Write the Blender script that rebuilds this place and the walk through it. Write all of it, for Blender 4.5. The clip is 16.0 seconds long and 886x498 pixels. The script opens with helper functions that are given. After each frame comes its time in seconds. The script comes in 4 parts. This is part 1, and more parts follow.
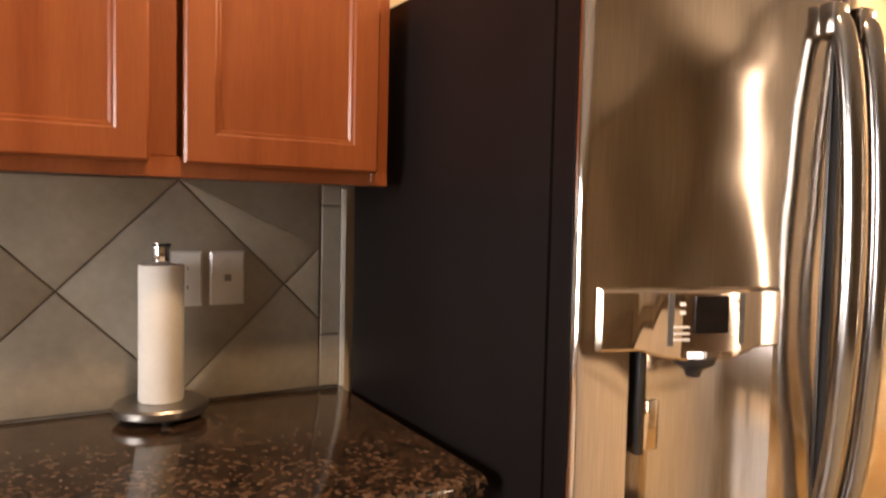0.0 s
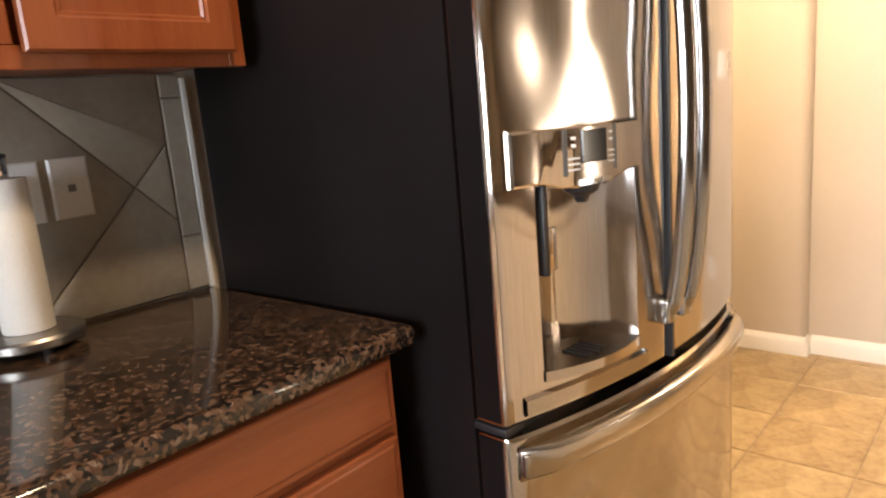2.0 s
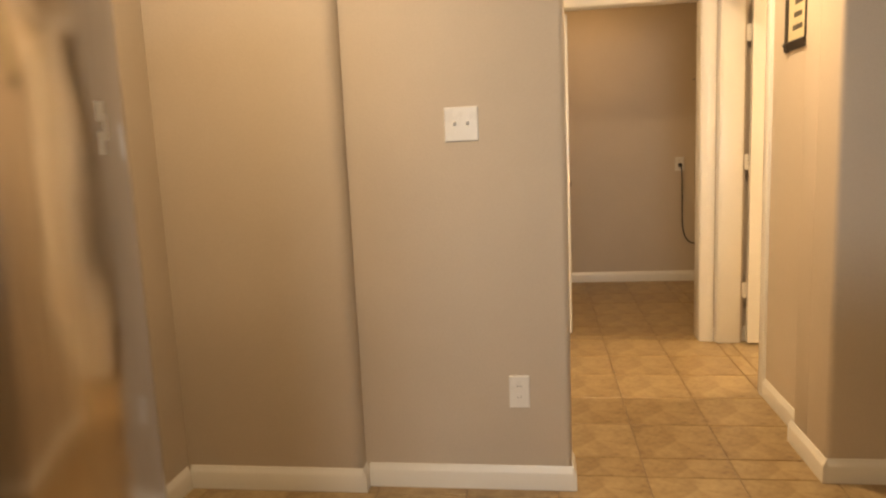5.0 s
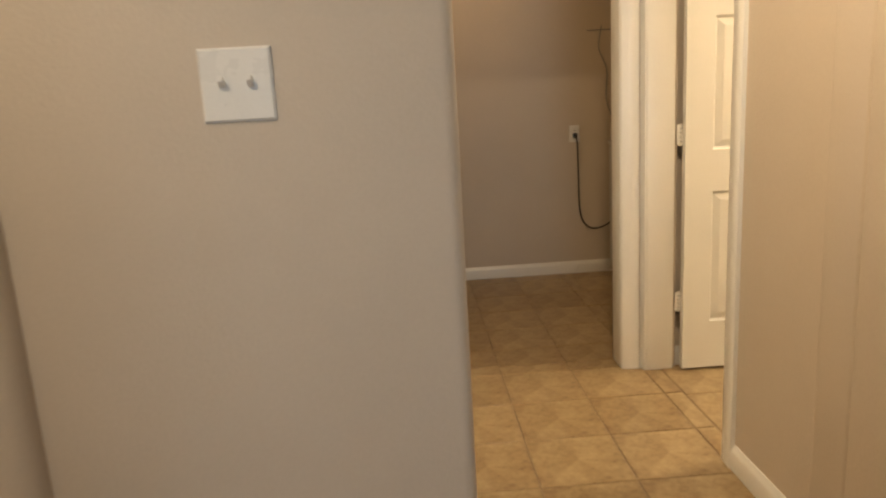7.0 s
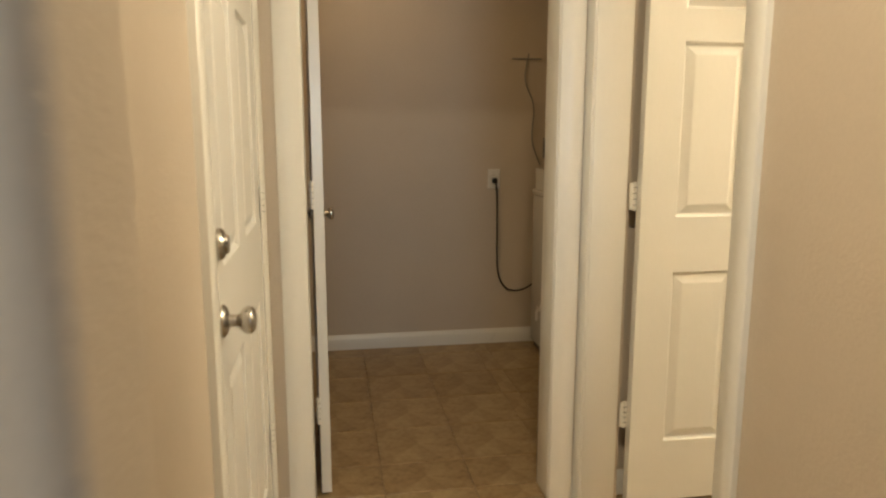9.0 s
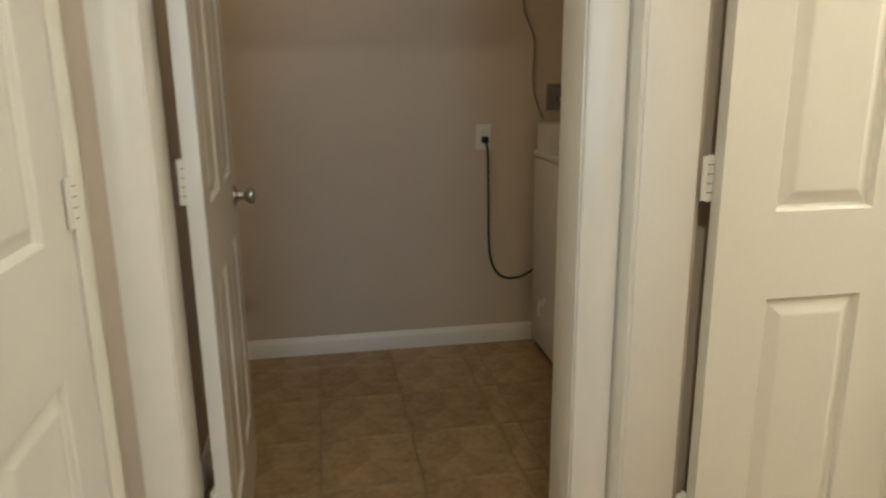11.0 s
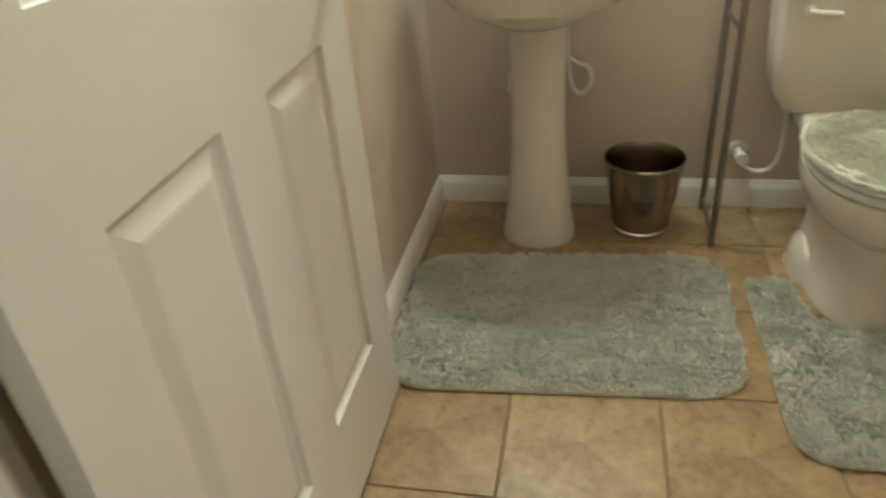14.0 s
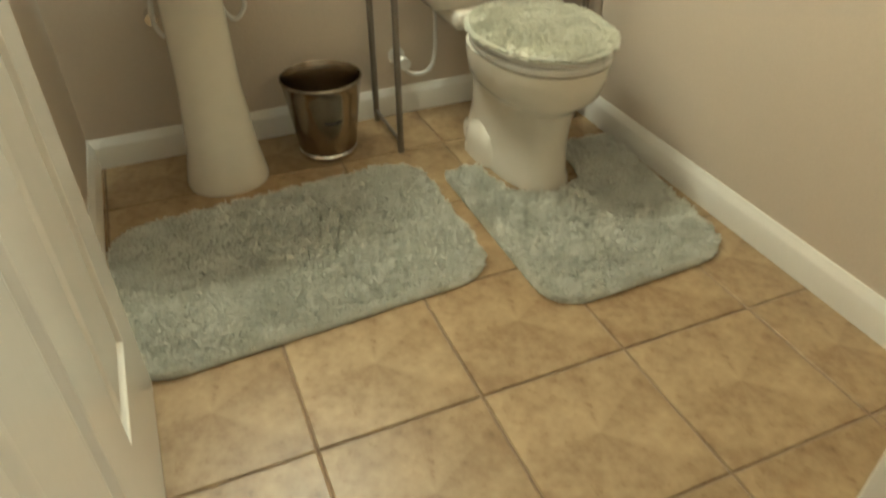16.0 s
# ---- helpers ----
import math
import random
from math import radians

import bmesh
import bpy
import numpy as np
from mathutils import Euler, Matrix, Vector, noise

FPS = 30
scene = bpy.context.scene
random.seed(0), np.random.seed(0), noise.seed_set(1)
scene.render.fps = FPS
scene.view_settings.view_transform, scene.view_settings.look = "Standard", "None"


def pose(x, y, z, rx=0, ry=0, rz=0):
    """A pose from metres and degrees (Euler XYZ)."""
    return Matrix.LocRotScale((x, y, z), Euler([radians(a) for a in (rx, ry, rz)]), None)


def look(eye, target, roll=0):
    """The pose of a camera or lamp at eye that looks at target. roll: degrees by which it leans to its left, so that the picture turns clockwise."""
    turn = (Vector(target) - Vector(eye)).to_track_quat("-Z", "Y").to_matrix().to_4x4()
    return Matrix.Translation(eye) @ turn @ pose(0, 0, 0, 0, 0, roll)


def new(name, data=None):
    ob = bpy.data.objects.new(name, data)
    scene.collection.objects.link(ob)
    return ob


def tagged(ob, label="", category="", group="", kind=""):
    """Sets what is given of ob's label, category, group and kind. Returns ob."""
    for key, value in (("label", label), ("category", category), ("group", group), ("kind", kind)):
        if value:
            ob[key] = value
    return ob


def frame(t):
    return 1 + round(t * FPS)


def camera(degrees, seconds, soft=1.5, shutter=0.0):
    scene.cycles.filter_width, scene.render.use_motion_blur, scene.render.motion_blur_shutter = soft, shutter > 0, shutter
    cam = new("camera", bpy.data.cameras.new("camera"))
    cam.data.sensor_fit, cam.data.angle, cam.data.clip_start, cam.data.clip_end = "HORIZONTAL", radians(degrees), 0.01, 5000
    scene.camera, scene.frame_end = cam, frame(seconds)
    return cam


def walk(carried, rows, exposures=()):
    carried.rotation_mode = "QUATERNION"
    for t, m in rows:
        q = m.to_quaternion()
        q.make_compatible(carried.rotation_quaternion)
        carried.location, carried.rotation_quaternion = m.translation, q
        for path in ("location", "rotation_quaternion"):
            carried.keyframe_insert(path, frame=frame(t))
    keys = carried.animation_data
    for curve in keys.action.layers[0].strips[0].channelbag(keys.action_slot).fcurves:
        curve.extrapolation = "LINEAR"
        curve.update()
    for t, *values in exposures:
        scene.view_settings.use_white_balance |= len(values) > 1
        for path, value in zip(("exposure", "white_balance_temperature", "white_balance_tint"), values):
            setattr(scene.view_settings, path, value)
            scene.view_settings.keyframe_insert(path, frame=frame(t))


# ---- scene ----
cam = camera(64.9, 16.0, soft=2.2, shutter=0.4)
PATH = [
    (0, (0.38, 0.075, 1.334), (1.382, 1.803, 1.231), 1.3),
    (0.5, (0.294, 0.117, 1.294), (1.46, 1.722, 1.042), 0.6),
    (1, (0.186, 0.157, 1.28), (1.512, 1.589, 0.846), -2.6),
    (1.5, (0.178, 0.17, 1.288), (1.588, 1.525, 0.867), -4.0),
    (2, (0.167, 0.182, 1.285), (1.645, 1.466, 0.876), -4.8),
    (2.5, (0.176, 0.175, 1.278), (1.695, 1.403, 0.85), -5.7),
    (3, (0.283, 0.16, 1.279), (1.983, 1.152, 0.926), -4.9),
    (3.5, (0.524, 0.131, 1.298), (2.394, 0.806, 1.076), -2.9),
    (4, (0.756, 0.084, 1.304), (2.658, 0.592, 0.952), -2.5),
    (4.5, (0.932, 0.203, 1.298), (2.869, 0.566, 0.958), -2.2),
    (5, (1.144, 0.255, 1.282), (3.101, 0.539, 0.983), -2.6),
    (7.5, (2.691, 0.245, 1.303), (4.649, 0.084, 0.926), -2.8),
    (8, (2.914, 0.188, 1.296), (4.881, -0.043, 1.018), -1.6),
    (8.2, (2.979, 0.165, 1.301), (4.944, -0.098, 1.03), -1.1),
    (10.3, (3.841, -0.132, 1.319), (5.766, -0.397, 0.847), -0.0),
    (10.5, (3.922, -0.151, 1.311), (5.846, -0.396, 0.822), -0.2),
    (11, (4.167, -0.174, 1.303), (6.08, -0.5, 0.819), -0.6),
    (11.5, (4.383, -0.195, 1.289), (6.23, -0.813, 0.834), 0.1),
    (12, (4.596, -0.334, 1.289), (6.313, -1.24, 0.809), -0.2),
    (12.5, (4.739, -0.437, 1.229), (6.227, -1.637, 0.643), -2.4),
    (13, (4.872, -0.461, 1.199), (5.963, -1.903, 0.343), -5.9),
    (13.5, (4.929, -0.505, 1.153), (5.689, -2.082, 0.186), -6.7),
    (14, (5.012, -0.618, 1.12), (5.419, -2.275, 0.076), -5.2),
    (14.5, (5.081, -0.664, 1.084), (5.092, -2.318, -0.04), -3.5),
    (15, (5.201, -0.661, 1.042), (4.778, -2.179, -0.19), 0.2),
    (15.5, (5.227, -0.638, 1.046), (4.684, -2.035, -0.279), -0.5),
    (16, (5.258, -0.694, 1.039), (4.648, -2.169, -0.167), -0.4),
]
EXPOSURES = [(0.0, 1.72, 9100, 24), (0.5, 1.88, 8600, 22), (1.0, 1.8, 7400, 15), (2.0, 1.75, 7400, 16), (3.0, 1.4, 8300, 19), (3.5, 0.8, 9300, 20), (4.0, 0.38, 9000, 19), (5.2, 0.28, 8400, 14), (7.3, -0.05, 6600, 8), (8.0, -0.05, 6350, 6), (10.5, -0.3, 5750, -1), (11.5, -0.28, 4950, 0), (12.0, -0.38, 4750, 0), (12.5, -0.65, 4600, 1), (13.0, -0.6, 4700, 0), (14.0, -0.58, 5000, -5), (14.5, -0.42, 5150, -7), (16.0, -0.33, 5250, -8)]
walk(cam, [(t, look(eye, target, roll)) for t, eye, target, roll in PATH], EXPOSURES)

# ---- world, lights ----
world = bpy.data.worlds.new("sky")
scene.world = world
world.use_nodes = True
wn = world.node_tree
sky = wn.nodes.new("ShaderNodeTexSky")
sky.sky_type, sky.sun_disc = "NISHITA", False
sky.sun_elevation, sky.sun_rotation = radians(38), radians(250)
wn.links.new(sky.outputs[0], wn.nodes["Background"].inputs[0])
wn.nodes["Background"].inputs[1].default_value = 0.12
sun = new("sun", bpy.data.lights.new("sun", "SUN"))
sun.data.energy, sun.data.angle, sun.data.color = 2.0, radians(0.5), (1.0, 0.95, 0.88)
sun.matrix_basis = look((0, 0, 10), (7.0, 2.6, 2.0))


def area(name, m, sx, sy, watts, color, round_lamp=False, spread=180):
    data = bpy.data.lights.new(name, "AREA")
    data.shape = "DISK" if round_lamp else "RECTANGLE"
    data.size, data.energy, data.color, data.spread = sx, watts, color, radians(spread)
    if not round_lamp:
        data.size_y = sy
    ob = new(name, data)
    ob.matrix_basis = m
    return ob


WARM, DAY = (1.0, 0.79, 0.54), (0.66, 0.82, 1.0)
# daylight through the west window of the kitchen
area("window_light", look((-2.93, 0.1, 1.45), (5, 0.0, 1.2)), 1.5, 1.4, 15, DAY, False, 75)
# added tall strip lamp, unseen, makes the warm streak in the refrigerator steel
area("window_light", look((3.66, -3.05, 1.25), (-5, -3.05, 1.1)), 0.16, 2.0, 9, (1.0, 0.90, 0.76))
# lamps in the ceilings
LAMPS = [(0.75, 0.50, 6.0, 0.15), (2.48, 1.03, 18, 0.42), (3.98, -0.27, 24, 0.15), (6.6, -0.15, 6, 0.15)]
for lx, ly, watts, wide in LAMPS:
    area("ceiling_lamp", look((lx, ly, 2.56), (lx, ly + 0.001, 0)), wide, wide, watts, WARM if lx < 6 else (1.0, 0.66, 0.34), True)
VANITY = [(4.985, 2.02), (5.165, 2.02), (5.345, 2.02)]
for vx, vz in VANITY:
    data = bpy.data.lights.new("vanity_bulb_light", "POINT")
    data.energy, data.color, data.shadow_soft_size = 33.0, (1.0, 0.84, 0.60), 0.045
    new("vanity_bulb_light", data).location = (vx, -2.568, vz)

# ---- materials ----


def nodes_of(name):
    m = bpy.data.materials.new(name)
    m.use_nodes = True
    t = m.node_tree
    return m, t, t.nodes["Principled BSDF"]


def node(t, kind, **inputs):
    n = t.nodes.new(kind)
    for k, v in inputs.items():
        n.inputs[k.replace("_", " ")].default_value = v
    return n


def coords(t, scale=(1, 1, 1), space="Object"):
    c = t.nodes.new("ShaderNodeTexCoord")
    mp = t.nodes.new("ShaderNodeMapping")
    mp.inputs["Scale"].default_value = scale
    t.links.new(c.outputs[space], mp.inputs[0])
    return mp.outputs[0]


def ramp(t, src, stops):
    r = t.nodes.new("ShaderNodeValToRGB")
    el = r.color_ramp.elements
    while len(el) < len(stops):
        el.new(0.5)
    for e, (p, c) in zip(el, stops):
        e.position, e.color = p, (*c, 1)
    t.links.new(src, r.inputs[0])
    return r.outputs[0]


def surface(name, a, b, rough=0.5, metal=0.0, scale=3.0, fine=60.0, bump=0.1, stretch=(1, 1, 1), rough_vary=0.08, per_object=0.0, dist=0.002, coat=0.0):
    """Two tones mixed by a large noise, a fine grain on top, and relief."""
    m, t, p = nodes_of(name)
    vec = coords(t, stretch)
    big = node(t, "ShaderNodeTexNoise", Scale=scale, Detail=5.0, Roughness=0.6)
    small = node(t, "ShaderNodeTexNoise", Scale=fine, Detail=3.0)
    for n in (big, small):
        t.links.new(vec, n.inputs["Vector"])
    mix = node(t, "ShaderNodeMath")
    mix.operation = "MULTIPLY_ADD"
    mix.inputs[1].default_value = 0.35
    t.links.new(small.outputs[0], mix.inputs[0])
    t.links.new(big.outputs[0], mix.inputs[2])
    last = mix.outputs[0]
    if per_object:
        info = t.nodes.new("ShaderNodeObjectInfo")
        add = node(t, "ShaderNodeMath")
        add.operation = "MULTIPLY_ADD"
        add.inputs[1].default_value = per_object
        t.links.new(info.outputs["Random"], add.inputs[0])
        t.links.new(last, add.inputs[2])
        last = add.outputs[0]
    lo = 0.45 + per_object * 0.3
    t.links.new(ramp(t, last, [(lo, a), (lo + 0.45, b)]), p.inputs["Base Color"])
    rr = t.nodes.new("ShaderNodeMapRange")
    rr.inputs["To Min"].default_value = max(0.02, rough - rough_vary)
    rr.inputs["To Max"].default_value = rough + rough_vary
    t.links.new(big.outputs[0], rr.inputs[0])
    t.links.new(rr.outputs[0], p.inputs["Roughness"])
    p.inputs["Metallic"].default_value = metal
    if coat:
        p.inputs["Coat Weight"].default_value = coat
        p.inputs["Coat Roughness"].default_value = 0.15
    if bump:
        bp = node(t, "ShaderNodeBump", Strength=bump, Distance=dist)
        t.links.new(small.outputs[0], bp.inputs["Height"])
        t.links.new(bp.outputs[0], p.inputs["Normal"])
    return m


PAINT = surface("wall_paint", (0.55, 0.475, 0.385), (0.61, 0.53, 0.435), 0.58, 0, 1.2, 120, 0.45, dist=0.0016)
CEIL = surface("ceiling_paint", (0.70, 0.67, 0.62), (0.76, 0.73, 0.68), 0.8, 0, 2, 150, 0.3)
TRIM = surface("white_trim", (0.755, 0.735, 0.685), (0.80, 0.78, 0.73), 0.28, 0, 1.5, 90, 0.05, (1, 1, 0.5), rough_vary=0.02, dist=0.001)
DOOR = surface("white_door", (0.745, 0.735, 0.70), (0.79, 0.78, 0.745), 0.24, 0, 1.5, 110, 0.05, (1, 1, 0.45), rough_vary=0.02, dist=0.0008)
GROUT = surface("grout", (0.22, 0.155, 0.095), (0.30, 0.22, 0.145), 0.85, 0, 8, 200, 0.4)
BGROUT = surface("splash_grout", (0.17, 0.14, 0.11), (0.23, 0.19, 0.15), 0.85, 0, 8, 200, 0.4)
TILE = surface("floor_tile", (0.195, 0.120, 0.054), (0.415, 0.310, 0.172), 0.36, 0, 9, 46, 0.12, rough_vary=0.10, per_object=0.12, dist=0.001)
tn = TILE.node_tree
tp = tn.nodes["Principled BSDF"]
spots = node(tn, "ShaderNodeTexNoise", Scale=34.0, Detail=3.0, Roughness=0.65)
tn.links.new(coords(tn), spots.inputs["Vector"])
pits = tn.nodes.new("ShaderNodeMix")
pits.data_type, pits.blend_type = "RGBA", "MULTIPLY"
pits.inputs[0].default_value = 1.0
base_link = tp.inputs["Base Color"].links[0].from_socket
tn.links.new(base_link, pits.inputs[6])
tn.links.new(ramp(tn, spots.outputs[0], [(0.30, (0.76, 0.70, 0.63)), (0.42, (0.98, 0.97, 0.96)), (0.62, (1.0, 1.0, 1.0)), (0.72, (1.10, 1.10, 1.08))]), pits.inputs[7])
tn.links.new(pits.outputs[2], tp.inputs["Base Color"])
SPLASH = surface("splash_tile", (0.27, 0.235, 0.19), (0.40, 0.355, 0.295), 0.42, 0, 5, 55, 0.15, per_object=0.05, dist=0.001)
WOOD = surface("cherry_wood", (0.22, 0.050, 0.015), (0.33, 0.092, 0.030), 0.38, 0, 2.2, 40, 0.08, (7, 7, 0.5), dist=0.0006, coat=0.15)
WOODH = surface("cherry_wood_across", (0.22, 0.050, 0.015), (0.33, 0.092, 0.030), 0.38, 0, 2.2, 40, 0.08, (0.5, 7, 7), dist=0.0006, coat=0.15)
BLACK = surface("black_textured_steel", (0.0065, 0.0048, 0.0048), (0.011, 0.0085, 0.0085), 0.34, 0, 2, 500, 0.25, dist=0.0008)
BLACK.node_tree.nodes["Principled BSDF"].inputs["Specular IOR Level"].default_value = 0.13
DARK = surface("dark_plastic", (0.008, 0.008, 0.009), (0.02, 0.02, 0.022), 0.35, 0, 6, 200, 0.05)
GLASSY = surface("display_glass", (0.006, 0.005, 0.005), (0.012, 0.01, 0.01), 0.10, 0, 6, 100, 0.0)
GREY = surface("grey_plastic", (0.20, 0.20, 0.20), (0.28, 0.28, 0.28), 0.4, 0, 6, 200, 0.05)
FIELD = surface("dark_grey_plastic", (0.075, 0.072, 0.07), (0.11, 0.105, 0.10), 0.45, 0, 6, 200, 0.05)
WHITE = surface("white_plastic", (0.74, 0.73, 0.70), (0.80, 0.79, 0.76), 0.28, 0, 5, 150, 0.03)
PORC = surface("porcelain", (0.70, 0.66, 0.57), (0.76, 0.72, 0.63), 0.10, 0, 2, 30, 0.0, rough_vary=0.03)
PAPER = surface("paper_towel", (0.74, 0.70, 0.64), (0.82, 0.78, 0.72), 0.9, 0, 8, 160, 0.5, dist=0.002)
CHROME = surface("chrome", (0.72, 0.70, 0.68), (0.80, 0.79, 0.77), 0.07, 1, 5, 100, 0.0, rough_vary=0.02)
NICKEL = surface("satin_nickel", (0.44, 0.41, 0.37), (0.54, 0.51, 0.47), 0.26, 1, 6, 300, 0.05, rough_vary=0.05)
HANDLE = surface("satin_handle_steel", (0.29, 0.28, 0.27), (0.36, 0.35, 0.34), 0.17, 1, 6, 300, 0.05, (1, 1, 0.1), rough_vary=0.04)
HANDLE_BAND = surface("satin_pull_steel", (0.42, 0.385, 0.345), (0.50, 0.46, 0.42), 0.20, 1, 6, 300, 0.05, (0.1, 1, 1), rough_vary=0.04)
BRONZE = surface("dull_metal_tube", (0.24, 0.21, 0.18), (0.32, 0.285, 0.25), 0.38, 0.8, 8, 200, 0.05)
PEWTER = surface("brushed_metal_base", (0.34, 0.32, 0.29), (0.44, 0.41, 0.38), 0.33, 1, 6, 400, 0.1)
PILE = surface("sage_pile", (0.69, 0.69, 0.62), (0.88, 0.875, 0.80), 0.95, 0, 7, 60, 0.3)
LID_PILE = surface("pale_sage_pile", (0.70, 0.70, 0.60), (0.88, 0.87, 0.76), 0.95, 0, 10, 120, 0.3)
BACKING = surface("rug_backing", (0.62, 0.64, 0.57), (0.74, 0.75, 0.68), 0.95, 0, 12, 200, 0.3)
FRAME_B = surface("dark_wood_frame", (0.02, 0.014, 0.010), (0.04, 0.03, 0.022), 0.35, 0, 5, 80, 0.1, (6, 6, 0.6))
MATB = surface("cream_mat", (0.50, 0.44, 0.28), (0.62, 0.55, 0.37), 0.8, 0, 6, 90, 0.1)
INK = surface("dark_ink", (0.05, 0.045, 0.035), (0.12, 0.10, 0.07), 0.8, 0, 30, 90, 0.0)
ENAMEL = surface("white_enamel", (0.66, 0.65, 0.61), (0.72, 0.71, 0.67), 0.25, 0, 2, 60, 0.03)
SAGE = surface("sage_ceramic", (0.30, 0.34, 0.27), (0.38, 0.42, 0.34), 0.25, 0, 4, 60, 0.02)
EARTH = surface("lawn", (0.04, 0.07, 0.02), (0.10, 0.13, 0.05), 0.95, 0, 0.8, 20, 0.5, dist=0.02)
SMOKE = surface("smoky_glass", (0.10, 0.105, 0.10), (0.20, 0.205, 0.19), 0.12, 0, 12, 60, 0.02)
CLOTH = surface("printed_towel", (0.10, 0.115, 0.10), (0.80, 0.78, 0.68), 0.95, 0, 17, 300, 0.6, (1, 1, 0.6))


def steel_material(name, grain, bands=0.0, depth=0.029, tone=1.0):
    """Stainless sheet: fine brushed grain, large shallow waves that bend reflections."""
    m, t, p = nodes_of(name)
    vec = coords(t, grain)
    fine = node(t, "ShaderNodeTexNoise", Scale=420.0, Detail=2.0)
    t.links.new(vec, fine.inputs["Vector"])
    wave = node(t, "ShaderNodeTexNoise", Scale=4.2, Detail=0.4)
    t.links.new(coords(t, (1.0, 0.2, 1.0)), wave.inputs["Vector"])
    b1 = node(t, "ShaderNodeBump", Strength=0.05, Distance=0.0004)
    t.links.new(fine.outputs[0], b1.inputs["Height"])
    b2 = node(t, "ShaderNodeBump", Strength=1.0, Distance=depth)
    t.links.new(wave.outputs[0], b2.inputs["Height"])
    t.links.new(b1.outputs[0], b2.inputs["Normal"])
    last = b2
    if bands:
        streak = node(t, "ShaderNodeTexNoise", Scale=26.0, Detail=1.5)
        t.links.new(coords(t, (1, 0.0, 0.03)), streak.inputs["Vector"])
        last = node(t, "ShaderNodeBump", Strength=bands, Distance=0.006)
        t.links.new(streak.outputs[0], last.inputs["Height"])
        t.links.new(b2.outputs[0], last.inputs["Normal"])
    t.links.new(last.outputs[0], p.inputs["Normal"])
    t.links.new(ramp(t, fine.outputs[0], [(0.3, (0.42 * tone, 0.375 * tone, 0.335 * tone)), (0.75, (0.50 * tone, 0.45 * tone, 0.405 * tone))]), p.inputs["Base Color"])
    p.inputs["Metallic"].default_value = 1.0
    p.inputs["Roughness"].default_value = 0.115
    return m


STEEL = steel_material("stainless_steel", (0.03, 1, 1))
# tone lightens the left door's colour in place of brighter reflections; right stays darker
STEELV = steel_material("stainless_steel_upright_brightened", (1, 1, 0.03), 0.0, 0.029, 1.28)
STEELR = steel_material("stainless_steel_plain_door", (1, 1, 0.03), 0.0, 0.012)
STEELB = steel_material("stainless_steel_bay", (1, 1, 0.03), 0.8)


def granite_material():
    m, t, p = nodes_of("granite")
    vec = coords(t)
    warp = node(t, "ShaderNodeTexNoise", Scale=30.0, Detail=3.0)
    t.links.new(vec, warp.inputs["Vector"])
    mixv = t.nodes.new("ShaderNodeMix")
    mixv.data_type = "VECTOR"
    mixv.inputs[0].default_value = 0.022
    t.links.new(vec, mixv.inputs[4])
    t.links.new(warp.outputs["Color"], mixv.inputs[5])
    cells = node(t, "ShaderNodeTexVoronoi", Scale=138.0, Randomness=1.0)
    t.links.new(mixv.outputs[1], cells.inputs["Vector"])
    sep = t.nodes.new("ShaderNodeSeparateColor")
    t.links.new(cells.outputs["Color"], sep.inputs[0])
    speck = node(t, "ShaderNodeTexNoise", Scale=95.0, Detail=5.0, Roughness=0.75)
    t.links.new(vec, speck.inputs["Vector"])
    add = node(t, "ShaderNodeMath")
    add.operation = "MULTIPLY_ADD"
    add.inputs[1].default_value = 0.9
    t.links.new(speck.outputs[0], add.inputs[0])
    t.links.new(sep.outputs[0], add.inputs[2])
    half = node(t, "ShaderNodeMath")
    half.operation = "MULTIPLY"
    half.inputs[1].default_value = 0.55
    t.links.new(add.outputs[0], half.inputs[0])
    col = ramp(t, half.outputs[0], [(0.34, (0.011, 0.009, 0.008)), (0.48, (0.028, 0.018, 0.012)), (0.60, (0.068, 0.036, 0.021)), (0.72, (0.115, 0.064, 0.040)), (0.84, (0.17, 0.12, 0.09))])
    t.links.new(col, p.inputs["Base Color"])
    p.inputs["Roughness"].default_value = 0.09
    p.inputs["IOR"].default_value = 1.55
    return m


GRANITE = granite_material()


def glow_material(name, color, strength):
    m, t, p = nodes_of(name)
    p.inputs["Emission Color"].default_value = (*color, 1)
    p.inputs["Emission Strength"].default_value = strength
    return m


LENS = glow_material("lamp_lens", (1.0, 0.80, 0.55), 5.0)
BLUE_LED = glow_material("panel_led", (0.75, 0.85, 1.0), 0.7)
GLASS, gt, gp = nodes_of("window_glass")
gp.inputs["Transmission Weight"].default_value = 1.0
gp.inputs["Roughness"].default_value = 0.02
gp.inputs["IOR"].default_value = 1.45

# ---- mesh helpers ----


def smooth(bm, on=True):
    for f in bm.faces:
        f.smooth = on
    return bm


def mesh_of(name, bm, material, angle=35):
    me = bpy.data.meshes.new(name)
    bmesh.ops.recalc_face_normals(bm, faces=bm.faces)
    bm.to_mesh(me)
    bm.free()
    me.materials.append(material)
    if angle:
        me.polygons.foreach_set("use_smooth", [True] * len(me.polygons))
        me.set_sharp_from_angle(angle=radians(angle))
    return me


def part(name, bm, material, parent=None, label="", angle=35):
    ob = new(name, mesh_of(name, bm, material, angle))
    ob.parent = parent
    if label:
        ob["label"] = label
    return ob


def structure(name, bm, material, label, category):
    return tagged(part(name, bm, material), label, category, kind="structure")


def thing(name, place, label, category, turn=0, group="", kind=""):
    ob = new(name)
    ob.empty_display_size = 0.1
    ob.matrix_basis = pose(*place, 0, 0, turn)
    return tagged(ob, label, category, group, kind)


